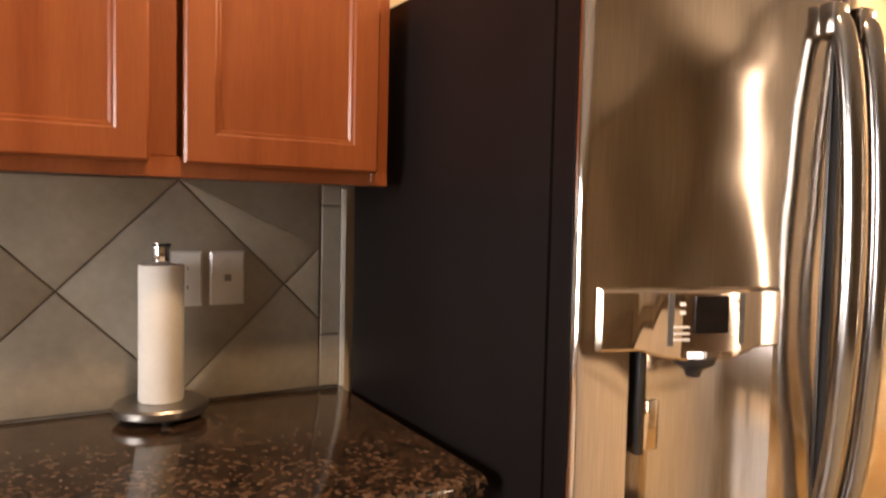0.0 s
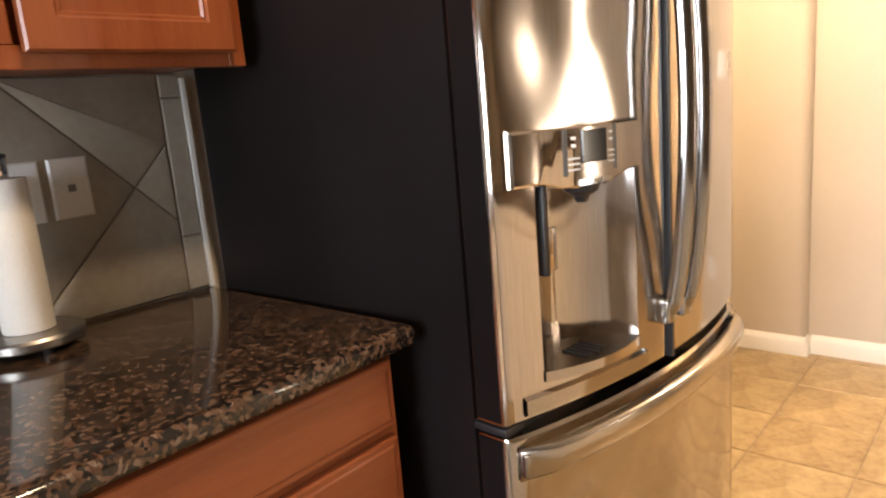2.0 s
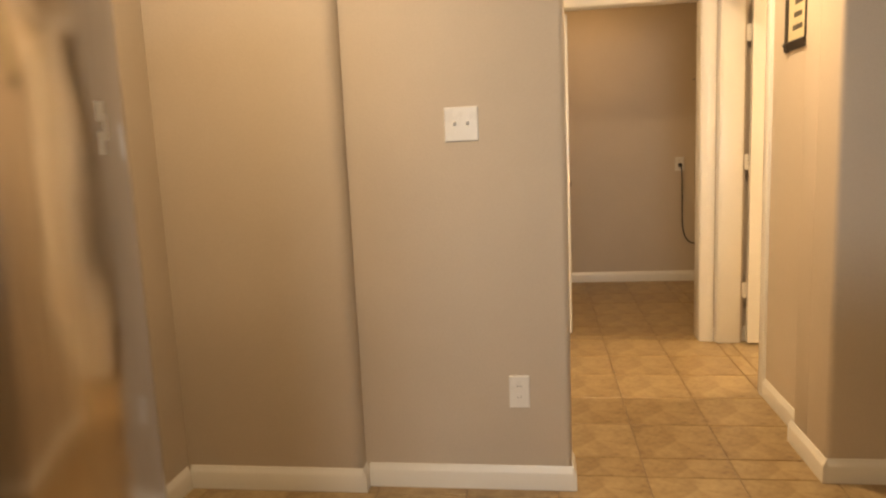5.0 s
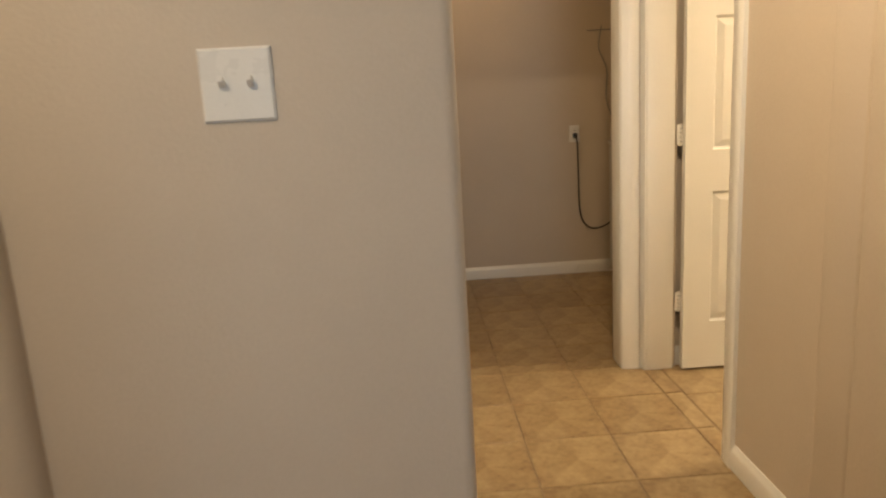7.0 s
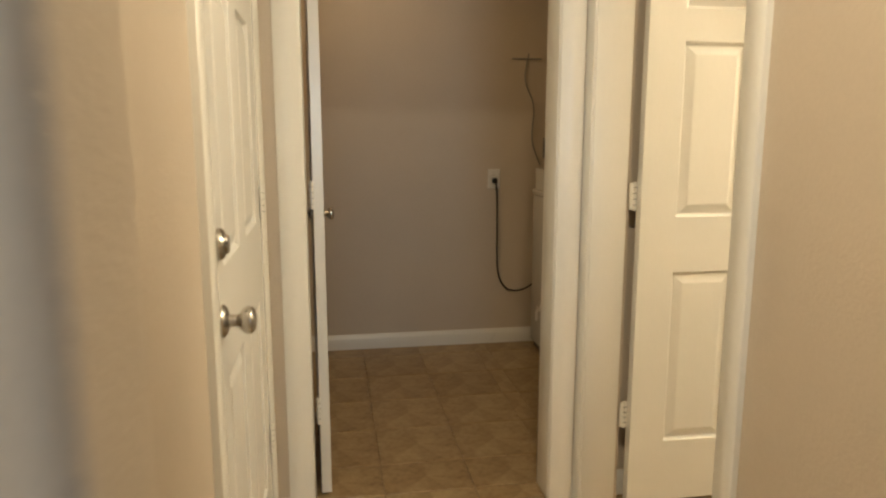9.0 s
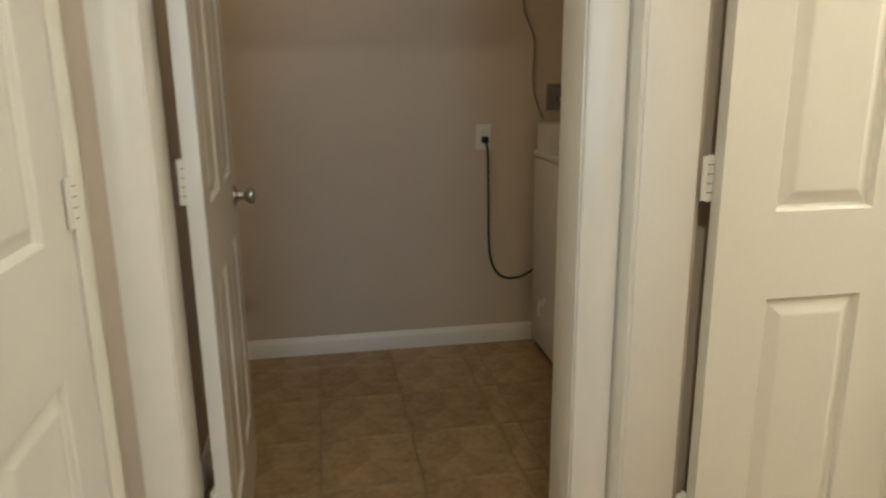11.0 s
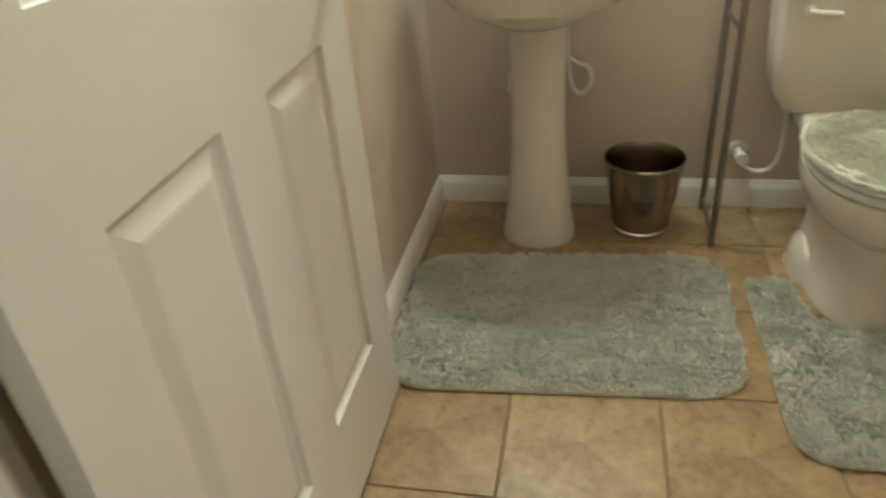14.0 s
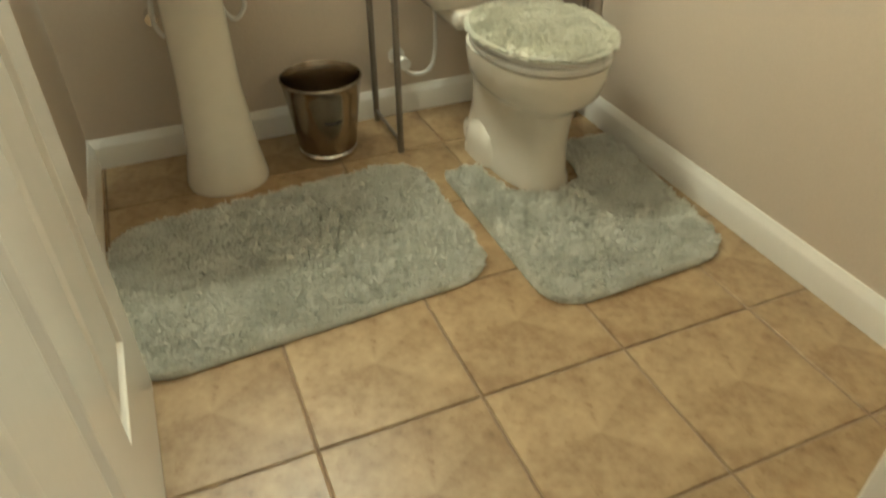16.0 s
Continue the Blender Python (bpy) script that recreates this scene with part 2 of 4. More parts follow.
def box(x0, x1, y0, y1, z0, z1, bevel=0.0, seg=2, bm=None):
    """An axis-aligned block, its edges rounded; added to bm where one is given."""
    b = bmesh.new()
    bmesh.ops.create_cube(b, size=1.0)
    for v in b.verts:
        v.co = Vector(((x0 + x1) / 2 + v.co.x * (x1 - x0), (y0 + y1) / 2 + v.co.y * (y1 - y0), (z0 + z1) / 2 + v.co.z * (z1 - z0)))
    if bevel:
        bmesh.ops.bevel(b, geom=b.edges[:], offset=bevel, segments=seg, profile=0.5, affect="EDGES")
    return join(bm, b)


def join(bm, b):
    if bm is None:
        return b
    me = bpy.data.meshes.new("tmp")
    b.to_mesh(me)
    b.free()
    bm.from_mesh(me)
    bpy.data.meshes.remove(me)
    return bm


def loft(rings, close_start=True, close_end=True, bm=None, loop=True):
    """A skin over rings of points, all of one count."""
    b = bm or bmesh.new()
    rows = [[b.verts.new(p) for p in ring] for ring in rings]
    n = len(rows[0])
    for r0, r1 in zip(rows, rows[1:]):
        for i in range(n if loop else n - 1):
            j = (i + 1) % n
            b.faces.new((r0[i], r0[j], r1[j], r1[i]))
    if close_start:
        b.faces.new(rows[0][::-1])
    if close_end:
        b.faces.new(rows[-1])
    return b


def oval(cx, cy, z, rx, ry, n=40, power=2.0, back=None):
    """A ring; power over 2 squares it off, back gives the +y half another radius."""
    ring = []
    for i in range(n):
        a = 2 * math.pi * i / n
        c, s = math.cos(a), math.sin(a)
        k = (abs(c) ** power + abs(s) ** power) ** (-1 / power)
        r = back if back is not None and s > 0 else ry
        ring.append((cx + k * c * rx, cy + k * s * r, z))
    return ring


def lathe(profile, n=32, cx=0, cy=0, **kw):
    return loft([oval(cx, cy, z, r, r, n) for r, z in profile], **kw)


def tube(points, r, n=10, bm=None, caps=True, steps=6, flat=1.0):
    """A round bar along a smooth line through the points."""
    pts = [Vector(p) for p in points]
    line = []
    for i in range(len(pts) - 1):
        p0, p1, p2, p3 = pts[max(i - 1, 0)], pts[i], pts[i + 1], pts[min(i + 2, len(pts) - 1)]
        for s in range(steps):
            u = s / steps
            line.append(0.5 * ((2 * p1) + (p2 - p0) * u + (2 * p0 - 5 * p1 + 4 * p2 - p3) * u * u + (3 * p1 - p0 - 3 * p2 + p3) * u ** 3))
    line.append(pts[-1])
    side = None
    rings = []
    for i, p in enumerate(line):
        d = (line[min(i + 1, len(line) - 1)] - line[max(i - 1, 0)]).normalized()
        if side is None:
            side = d.orthogonal().normalized()
        side = (side - d * side.dot(d)).normalized()
        up = d.cross(side)
        rings.append([p + (side * math.cos(2 * math.pi * k / n) + up * math.sin(2 * math.pi * k / n) * flat) * r for k in range(n)])
    return loft(rings, caps, caps, bm)


def rod(a, b, r, n=10, bm=None):
    return tube([a, b], r, n, bm, True, 1)


def clip(poly, keep):
    """The part of a flat polygon on one side: keep(p) is positive inside."""
    out = []
    for i, p in enumerate(poly):
        q = poly[(i + 1) % len(poly)]
        a, b = keep(p), keep(q)
        if a >= 0:
            out.append(p)
        if a * b < 0:
            u = a / (a - b)
            out.append((p[0] + (q[0] - p[0]) * u, p[1] + (q[1] - p[1]) * u))
    return out


def clip_box(poly, x0, x1, y0, y1):
    for keep in (lambda p: p[0] - x0, lambda p: x1 - p[0], lambda p: p[1] - y0, lambda p: y1 - p[1]):
        poly = clip(poly, keep) if poly else poly
    return poly


def inset_poly(poly, d):
    cx, cy = sum(p[0] for p in poly) / len(poly), sum(p[1] for p in poly) / len(poly)
    out = []
    n = len(poly)
    for i in range(n):
        p0, p1, p2 = (Vector(poly[(i + k) % n]) for k in (-1, 0, 1))
        e0, e1 = (p1 - p0).normalized(), (p2 - p1).normalized()
        n0, n1 = Vector((-e0.y, e0.x)), Vector((-e1.y, e1.x))
        k = max(0.3, 1 + n0.dot(n1))
        out.append(tuple(p1 + (n0 + n1) * (d / k)))
    return out


# ---- large structure ----
H = 2.60
WALL_Y = 1.64       # kitchen back wall
X1 = 3.590          # wall with the switches
HALL_L, HALL_R = 0.27, -0.795
LAU = 5.51          # wall of the laundry door
BX0, BX1, BY0, BY1 = 4.009, 5.519, -2.728, -0.935
SINK_X, TX = 5.165, 4.350   # middle lines of sink and toilet
LX1 = 7.38


def wall(name, label, *boxes, bevel=0.0):
    bm = bmesh.new()
    for b in boxes:
        box(*b, bevel, 4, bm)
    return structure(name, bm, PAINT, label, "wall")


wall("wall_north", "beige painted kitchen wall behind cabinets and refrigerator", (-3.1, 3.54, WALL_Y, WALL_Y + 0.12, 0, H))
wall("wall_switch", "beige painted wall with rounded corner and switches", (X1, 3.73, 0.166, 1.2, 0, H), bevel=0.024)
wall("wall_switch_offset", "beige painted wall stepping out beside the switch wall", (3.537, 3.735, 0.943, WALL_Y + 0.12, 0, H), bevel=0.046)
wall("wall_column", "beige painted wall end with rounded corners", (3.695, 3.90, -2.9, -0.745, 0, H), (3.695, 3.90, -6.6, -3.2, 0, H), (3.70, 3.895, -3.2, -2.9, 2.3, H), (3.89, 4.05, BY1, -0.75, 0, H), bevel=0.02)
DX0, DX1 = 4.640, 5.462      # bathroom doorway
wall("wall_hall_right", "beige painted hallway wall with a doorway", (4.05, DX0 - 0.018, BY1, HALL_R, 0, H), (DX1 + 0.018, LAU, BY1, HALL_R, 0, H), (DX0 - 0.018, DX1 + 0.018, BY1, HALL_R, 2.065, H))
GX0, GX1 = 4.560, 5.458     # closed door on the other side
wall("wall_hall_left", "beige painted hallway wall with a closed door", (3.73, GX0 - 0.02, HALL_L, HALL_L + 0.12, 0, H), (GX1 + 0.02, 5.65, HALL_L, HALL_L + 0.12, 0, H), (GX0 - 0.02, GX1 + 0.02, HALL_L, HALL_L + 0.12, 2.07, H))
LY0, LY1 = -0.686, 0.13     # laundry doorway
wall("wall_laundry_front", "beige painted wall with the laundry doorway", (LAU, 5.64, LY1 + 0.018, HALL_L, 0, H), (LAU, 5.64, HALL_R, LY0 - 0.018, 0, H), (LAU, 5.64, LY0 - 0.018, LY1 + 0.018, 2.065, H))
wall("wall_laundry_back", "beige painted laundry back wall", (LX1, LX1 + 0.12, -2.1, 0.5, 0, H))
wall("wall_laundry_left", "beige painted laundry side wall", (5.65, LX1, 0.27, 0.39, 0, H))
wall("wall_laundry_right", "beige painted laundry side wall", (5.64, LX1, -2.05, -1.95, 0, H))
wall("wall_bath_east", "beige painted bathroom wall behind the open door", (BX1, BX1 + 0.12, BY0 - 0.12, HALL_R - 0.003, 0, H))
wall("wall_bath_back", "beige painted bathroom wall behind sink and toilet", (BX0 - 0.12, BX1, BY0 - 0.12, BY0, 0, H))
wall("wall_bath_west", "beige painted bathroom wall beside the toilet", (BX0 - 0.12, BX0, BY0, BY1, 0, H))
wall("wall_west", "beige painted wall with a window", (-3.12, -3.0, -6.6, -0.7, 0, H), (-3.12, -3.0, 0.9, WALL_Y, 0, H), (-3.12, -3.0, -0.7, 0.9, 0, 0.7), (-3.12, -3.0, -0.7, 0.9, 2.2, H))
# unseen closing wall, its distance chosen so the refrigerator reflects a darker room
wall("wall_south", "unseen beige painted wall closing the room, set far back to dim reflections", (-3.12, 3.70, -6.62, -6.5, 0, H))
structure("ceiling", box(-3.12, 7.5, -6.62, 1.76, H, H + 0.1), CEIL, "off-white painted ceiling", "ceiling")
structure("ground", box(-60, 60, -60, 60, -0.4, -0.25), EARTH, "lawn outside the house", "ground")


def window(name, m, w, h, label):
    ob = thing(name, (0, 0, 0), label, "window", kind="structure")
    ob.matrix_basis = m
    bm = bmesh.new()
    for a in ((-w / 2, -w / 2 + 0.05, 0, h), (w / 2 - 0.05, w / 2, 0, h), (-w / 2 + 0.05, w / 2 - 0.05, 0, 0.05), (-w / 2 + 0.05, w / 2 - 0.05, h - 0.05, h), (-0.02, 0.02, 0.05, h - 0.05)):
        box(a[0], a[1], -0.04, 0.04, a[2], a[3], 0.004, 2, bm)
    part("window_frame", bm, TRIM, ob)
    pane = part("pane", box(-w / 2 + 0.05, w / 2 - 0.05, -0.004, 0.004, 0.05, h - 0.05), GLASS, ob)
    pane.visible_shadow = False


window("window_1", pose(-3.06, 0.1, 0.7, 0, 0, 90), 1.6, 1.5, "white framed kitchen window")
# unseen opening added around the strip lamp that streaks the steel
window("streak_window", pose(3.80, -3.05, 0.0, 0, 0, 90), 0.30, 2.3, "unseen white framed narrow window added for the streak on the refrigerator")

# ---- skirting ----


def skirting(name, a, b, normal, label="white painted baseboard"):
    """A moulded board from a to b (x, y) on the floor; normal points into the room."""
    ax, ay = a
    d = Vector((b[0] - ax, b[1] - ay))
    n = Vector(normal)
    rings = []
    for p in (Vector(a), Vector(b)):
        rings.append([(p.x + n.x * o, p.y + n.y * o, z) for o, z in ((0, 0.0), (0.015, 0.0), (0.015, 0.062), (0.012, 0.072), (0.007, 0.080), (0.004, 0.090), (0, 0.090))])
    return structure(name, loft(rings), TRIM, label, "baseboard")


e = 0.015
skirting("baseboard", (3.537, 0.943), (3.537, 1.63), (-1, 0))
skirting("baseboard", (3.537 - e, 0.943), (X1, 0.943), (0, -1))
skirting("baseboard", (X1, 0.166), (X1, 0.943 - e), (-1, 0))
skirting("baseboard", (X1 - e, 0.166), (3.73, 0.166), (0, -1))
skirting("baseboard", (2.0, WALL_Y), (3.52, WALL_Y), (0, -1))
skirting("baseboard", (3.695, -4.5), (3.695, -0.745), (-1, 0))
skirting("baseboard", (3.695 - e, -0.745), (4.05, -0.745), (0, 1))
skirting("baseboard", (4.05, HALL_R), (DX0 - 0.084, HALL_R), (0, 1))
skirting("baseboard", (3.73, HALL_L), (GX0 - 0.084, HALL_L), (0, -1))
skirting("baseboard", (LAU, HALL_R + 0.02), (LAU, LY0 - 0.084), (-1, 0))
skirting("baseboard", (LAU, LY1 + 0.084), (LAU, HALL_L - 0.02), (-1, 0))
skirting("baseboard", (LX1, -1.95), (LX1, 0.27), (-1, 0))
skirting("baseboard", (5.66, 0.27), (LX1, 0.27), (0, -1))
skirting("baseboard", (BX1, BY0), (BX1, BY1), (-1, 0))
skirting("baseboard", (BX0, BY0), (BX1, BY0), (0, 1))
skirting("baseboard", (BX0, BY0), (BX0, BY1), (1, 0))

# ---- door frames and doors ----


def profile_bar(a, b, across, out, w=0.083, bm=None):
    """A moulded casing from a to b: across points away from the opening, out into the room."""
    a, b, s, o = (Vector(v) for v in (a, b, across, out))
    shape = ((0.004, 0.0), (0.004, 0.008), (0.010, 0.012), (0.022, 0.012), (0.030, 0.017), (w - 0.008, 0.019), (w, 0.014), (w, 0.0))
    return loft([[p + s * u + o * v for u, v in shape] for p in (a, b)], bm=bm)


def door_frame(name, m, w, h, depth, label, bare=True, rest=0.0):
    """Jambs, stops and casings. Local x runs across the opening from 0 to w, y from face to face (0 to depth)."""
    ob = thing(name, (0, 0, 0), label, "door frame", kind="structure")
    ob.matrix_basis = m
    for n, a in (("jamb", (-0.018, 0, 0, depth, 0, h)), ("jamb", (w, w + 0.018, 0, depth + rest, 0, h)), ("head_jamb", (-0.018, w + 0.018, 0, depth + rest, h, h + 0.018))):
        part(n, box(*a, 0.002), TRIM, ob)
    for y, o in ((0, -1), (depth + rest, 1)):
        if not (bare and o > 0):
            part("casing", profile_bar((0, y, 0), (0, y, h + 0.083), (-1, 0, 0), (0, o, 0)), TRIM, ob)
        part("casing", profile_bar((w, y, 0), (w, y, h + 0.083), (1, 0, 0), (0, o, 0)), TRIM, ob)
        part("casing", profile_bar((0, y, h), (w, y, h), (0, 0, 1), (0, o, 0)), TRIM, ob)
    return ob


def knob(parent, x, y, z, side):
    """A round door knob on a rose; side is +1 or -1 along local y."""
    prof = [(0.0325, 0.0), (0.0325, 0.004), (0.026, 0.010), (0.0125, 0.014), (0.0115, 0.028), (0.016, 0.034), (0.024, 0.040), (0.0275, 0.048), (0.0265, 0.056), (0.020, 0.062), (0.010, 0.0645)]
    bm = loft([[(x + r * math.cos(2 * math.pi * k / 28), y + side * d, z + r * math.sin(2 * math.pi * k / 28)) for k in range(28)] for r, d in prof])
    return part("door_knob", bm, NICKEL, parent, "satin nickel round knob")


def panel_door(name, m, w, h, label, knob_x, hinge_x, hinge_side, both=True, deadbolt=False, bottom=0.012, rows=((0.235, 0.840), (1.026, 1.590), (1.690, 1.905)), st=0.112, mull=0.122):
    """A six-panel door leaf: local x 0 to w, y 0 to 0.035, raised panels on both faces, knob, three hinges."""
    ob = thing(name, (0, 0, 0), label, "door", kind="structure")
    ob.matrix_basis = m
    t = 0.035
    pw = (w - 2 * st - mull) / 2
    cols = ((st, st + pw), (st + pw + mull, w - st))
    xs = [0.0] + [v for c in cols for v in c] + [w]
    zs = [bottom] + [v for r in rows for v in r] + [h]
    bm = bmesh.new()
    for y, s in ((0.0, 1), (t, -1)):
        for i in range(5):
            for j in range(7):
                if i % 2 and j % 2:
                    x0, x1, z0, z1 = xs[i], xs[i + 1], zs[j], zs[j + 1]
                    steps = ((0.0, 0.0), (0.002, 0.0015), (0.006, 0.0110), (0.011, 0.0130), (0.038, 0.0030), (0.043, 0.0022))
                    rings = [[(x0 + d, y + s * k, z0 + d), (x1 - d, y + s * k, z0 + d), (x1 - d, y + s * k, z1 - d), (x0 + d, y + s * k, z1 - d)] for d, k in steps]
                    loft(rings, False, True, bm)
                else:
                    bm.faces.new([bm.verts.new(p) for p in ((xs[i], y, zs[j]), (xs[i + 1], y, zs[j]), (xs[i + 1], y, zs[j + 1]), (xs[i], y, zs[j + 1]))])
    for c in (((0, 0), (0, t)), ((w, 0), (w, t))):
        bm.faces.new([bm.verts.new(p) for p in ((*c[0], bottom), (*c[1], bottom), (*c[1], h), (*c[0], h))])
    for z in (bottom, h):
        bm.faces.new([bm.verts.new(p) for p in ((0, 0, z), (w, 0, z), (w, t, z), (0, t, z))])
    bmesh.ops.remove_doubles(bm, verts=bm.verts, dist=0.0001)
    part("leaf", bm, DOOR, ob, angle=9)
    knob(ob, knob_x, 0, 0.95, -1)
    if both:
        knob(ob, knob_x, t, 0.95, 1)
    if deadbolt:
        prof = [(0.031, 0.0), (0.031, 0.006), (0.026, 0.012), (0.020, 0.014), (0.018, 0.020), (0.004, 0.021)]
        part("deadbolt", loft([[(knob_x + r * math.cos(2 * math.pi * k / 24), -d, 1.10 + r * math.sin(2 * math.pi * k / 24)) for k in range(24)] for r, d in prof]), NICKEL, ob, "satin nickel deadbolt")
    for z in (0.33, 1.095, 1.83):
        hinge = part("hinge", rod((hinge_x, hinge_side, z - 0.047), (hinge_x, hinge_side, z + 0.047), 0.0065, 10), TRIM, ob, "white painted hinge")
        s = -1 if hinge_x < w / 2 else 1
        for dz in (-0.0285, -0.0095, 0.0095, 0.0285):
            part("knuckle_joint", rod((hinge_x, hinge_side, z + dz - 0.0008), (hinge_x, hinge_side, z + dz + 0.0008), 0.0070, 10), DARK, hinge)
        part("leaf_plate", box(min(hinge_x, hinge_x - s * 0.03), max(hinge_x, hinge_x - s * 0.03), hinge_side - 0.0022, hinge_side + 0.0022, z - 0.045, z + 0.045, 0.0008, 1), TRIM, hinge)
        part("jamb_plate", box(min(hinge_x, hinge_x + s * 0.018), max(hinge_x, hinge_x + s * 0.018), hinge_side - 0.0022, hinge_side + 0.0022, z - 0.045, z + 0.045, 0.0008, 1), TRIM, hinge)
    return ob


door_frame("door_frame_1", pose(DX1, HALL_R, 0, 0, 0, 180), DX1 - DX0, 2.045, HALL_R - BY1 - 0.017, "white moulded frame of the bathroom doorway", True, 0.017)
door_frame("door_frame_2", pose(LAU, LY1, 0, 0, 0, -90), LY1 - LY0, 2.045, 0.13, "white moulded frame of the laundry doorway")
door_frame("door_frame_3", pose(GX0, HALL_L, 0), GX1 - GX0, 2.045, 0.12, "white moulded frame of the closed hallway door", False)
# leaf local x runs from the hinge edge
panel_door("door_1", pose(5.424, -0.951, 0, 0, 0, -89.6), 0.824, 2.035, "white six-panel bathroom door standing open", 0.761, -0.008, 0.0335, st=0.124, mull=0.126)
panel_door("door_2", pose(5.668, 0.076, 0, 0, 0, 2.2), 0.760, 2.035, "white six-panel laundry door standing open", 0.693, -0.008, 0.040)
panel_door("door_3", pose(GX0 + 0.003, HALL_L - 0.004, 0), GX1 - GX0 - 0.006, 2.04, "white six-panel hallway door, closed, with deadbolt", 0.070, GX1 - GX0 - 0.001, -0.006, False, True, rows=((0.225, 0.818), (1.046, 1.600), (1.700, 1.905)), st=0.128, mull=0.128)

# ---- kitchen cabinets ----


def cabinet_door(parent, x0, x1, z0, z1, y, t=0.02, flat=False, name="door"):
    """A framed door with a recessed panel; its face at y looks towards -y."""
    bm = bmesh.new()
    rail = 0.058 if not flat else 0.030
    steps = [(0.0, t), (0.0, 0.004), (0.004, 0.0), (rail - 0.008, 0.0), (rail - 0.004, 0.003), (rail, 0.003), (rail + 0.004, 0.008)]
    if flat:
        steps = [(0.0, t), (0.0, 0.005), (0.003, 0.002), (0.012, 0.002), (0.016, 0.0)]
    loft([[(x0 + d, y + k, z0 + d), (x1 - d, y + k, z0 + d), (x1 - d, y + k, z1 - d), (x0 + d, y + k, z1 - d)] for d, k in steps], True, True, bm)
    return part(name, bm, WOODH if flat else WOOD, parent, angle=25)


UB, UF = 1.385, 1.355      # upper cabinet: underside, face of its frame
for ux0, ux1 in ((0.13, 0.988), (-0.73, 0.128)):
    up = thing("wall_cabinet", ((ux0 + ux1) / 2, WALL_Y, UB), "cherry-stained wooden wall cabinet with recessed-panel doors, closed", "cabinet", group="wall cabinets")
    w = (ux1 - ux0) / 2
    part("body", box(-w, w, -0.255, -0.002, 0.012, 0.76, 0.001, 1), WOOD, up)
    bm = bmesh.new()
    yf = UF - WALL_Y
    for a in ((-w, -w + 0.036, 0, 0.76), (w - 0.036, w, 0, 0.76), (-0.027, 0.027, 0.036, 0.72), (-w + 0.036, w - 0.036, 0, 0.036), (-w + 0.036, w - 0.036, 0.72, 0.76)):
        box(a[0], a[1], yf, yf + 0.025, a[2], a[3], 0.0015, 1, bm)
    part("face_frame", bm, WOOD, up)
    cabinet_door(up, -w + 0.026, -0.020, 0.025, 0.74, yf - 0.022)
    cabinet_door(up, 0.036, w - 0.030, 0.025, 0.74, yf - 0.022)
CF = 1.025                 # base cabinet: face of its frame
for bx0, bx1 in ((0.36, 0.972), (-0.26, 0.358)):
    base = thing("base_cabinet", ((bx0 + bx1) / 2, WALL_Y, 0), "cherry-stained wooden base cabinet with drawers, closed", "cabinet", group="base cabinets")
    w = (bx1 - bx0) / 2
    yf = CF - WALL_Y
    part("body", box(-w, w, yf + 0.02, -0.002, 0.10, 0.874, 0.001, 1), WOOD, base)
    part("toe_kick", box(-w, w, yf + 0.09, yf + 0.11, 0.0, 0.10), WOOD, base)
    part("face_frame", box(-w, w, yf, yf + 0.0195, 0.10, 0.874, 0.0015, 1), WOODH, base)
    for z0, z1 in ((0.742, 0.862), (0.435, 0.722), (0.115, 0.415)):
        cabinet_door(base, -w + 0.018, w - 0.018, z0, z1, yf - 0.021, flat=True, name="drawer")


def slab(x0, x1, y0, y1, z0, z1, corners, r_edge=0.016):
    """A worktop with an eased edge; corners gives the radius at each corner, in turn from x0, y0."""
    out = []
    for (cx, cy, sx, sy), r in zip(((x0, y0, 1, 1), (x1, y0, -1, 1), (x1, y1, -1, -1), (x0, y1, 1, -1)), corners):
        start = {(1, 1): 180, (-1, 1): 270, (-1, -1): 0, (1, -1): 90}[(sx, sy)]
        for k in range(9):
            a = radians(start + 90 * k / 8)
            out.append(Vector((cx + sx * r + r * math.cos(a), cy + sy * r + r * math.sin(a))))
    mid = Vector(((x0 + x1) / 2, (y0 + y1) / 2))

    def ring(d, z):
        return [(mid.x + (p.x - mid.x) * (1 - 2 * d / (x1 - x0)), mid.y + (p.y - mid.y) * (1 - 2 * d / (y1 - y0)), z) for p in out]

    rings = [ring(0.010, z0), ring(0.002, z0 + 0.006)]
    for a in (0, 30, 60, 90):
        rings.append(ring(r_edge * (1 - math.cos(radians(a))), z1 - r_edge + r_edge * math.sin(radians(a))))
    return loft(rings)


tagged(part("worktop", slab(-0.75, 1.012, 0.985, WALL_Y - 0.004, 0.876, 0.914, (0.01, 0.022, 0.003, 0.003)), GRANITE), "polished brown and black speckled granite worktop", "worktop")

# ---- refrigerator ----
FX0, FX1 = 1.038, 1.963
FXC, FHW = (FX0 + FX1) / 2, (FX1 - FX0) / 2
FE, FBOW, FBACK = 0.850, 0.066, 0.918
DZ0, DZ1 = 0.742, 1.775
SEAM = 1.482


def front(x):
    u = (x - FXC) / FHW
    return FE - FBOW * (1 - u * u)


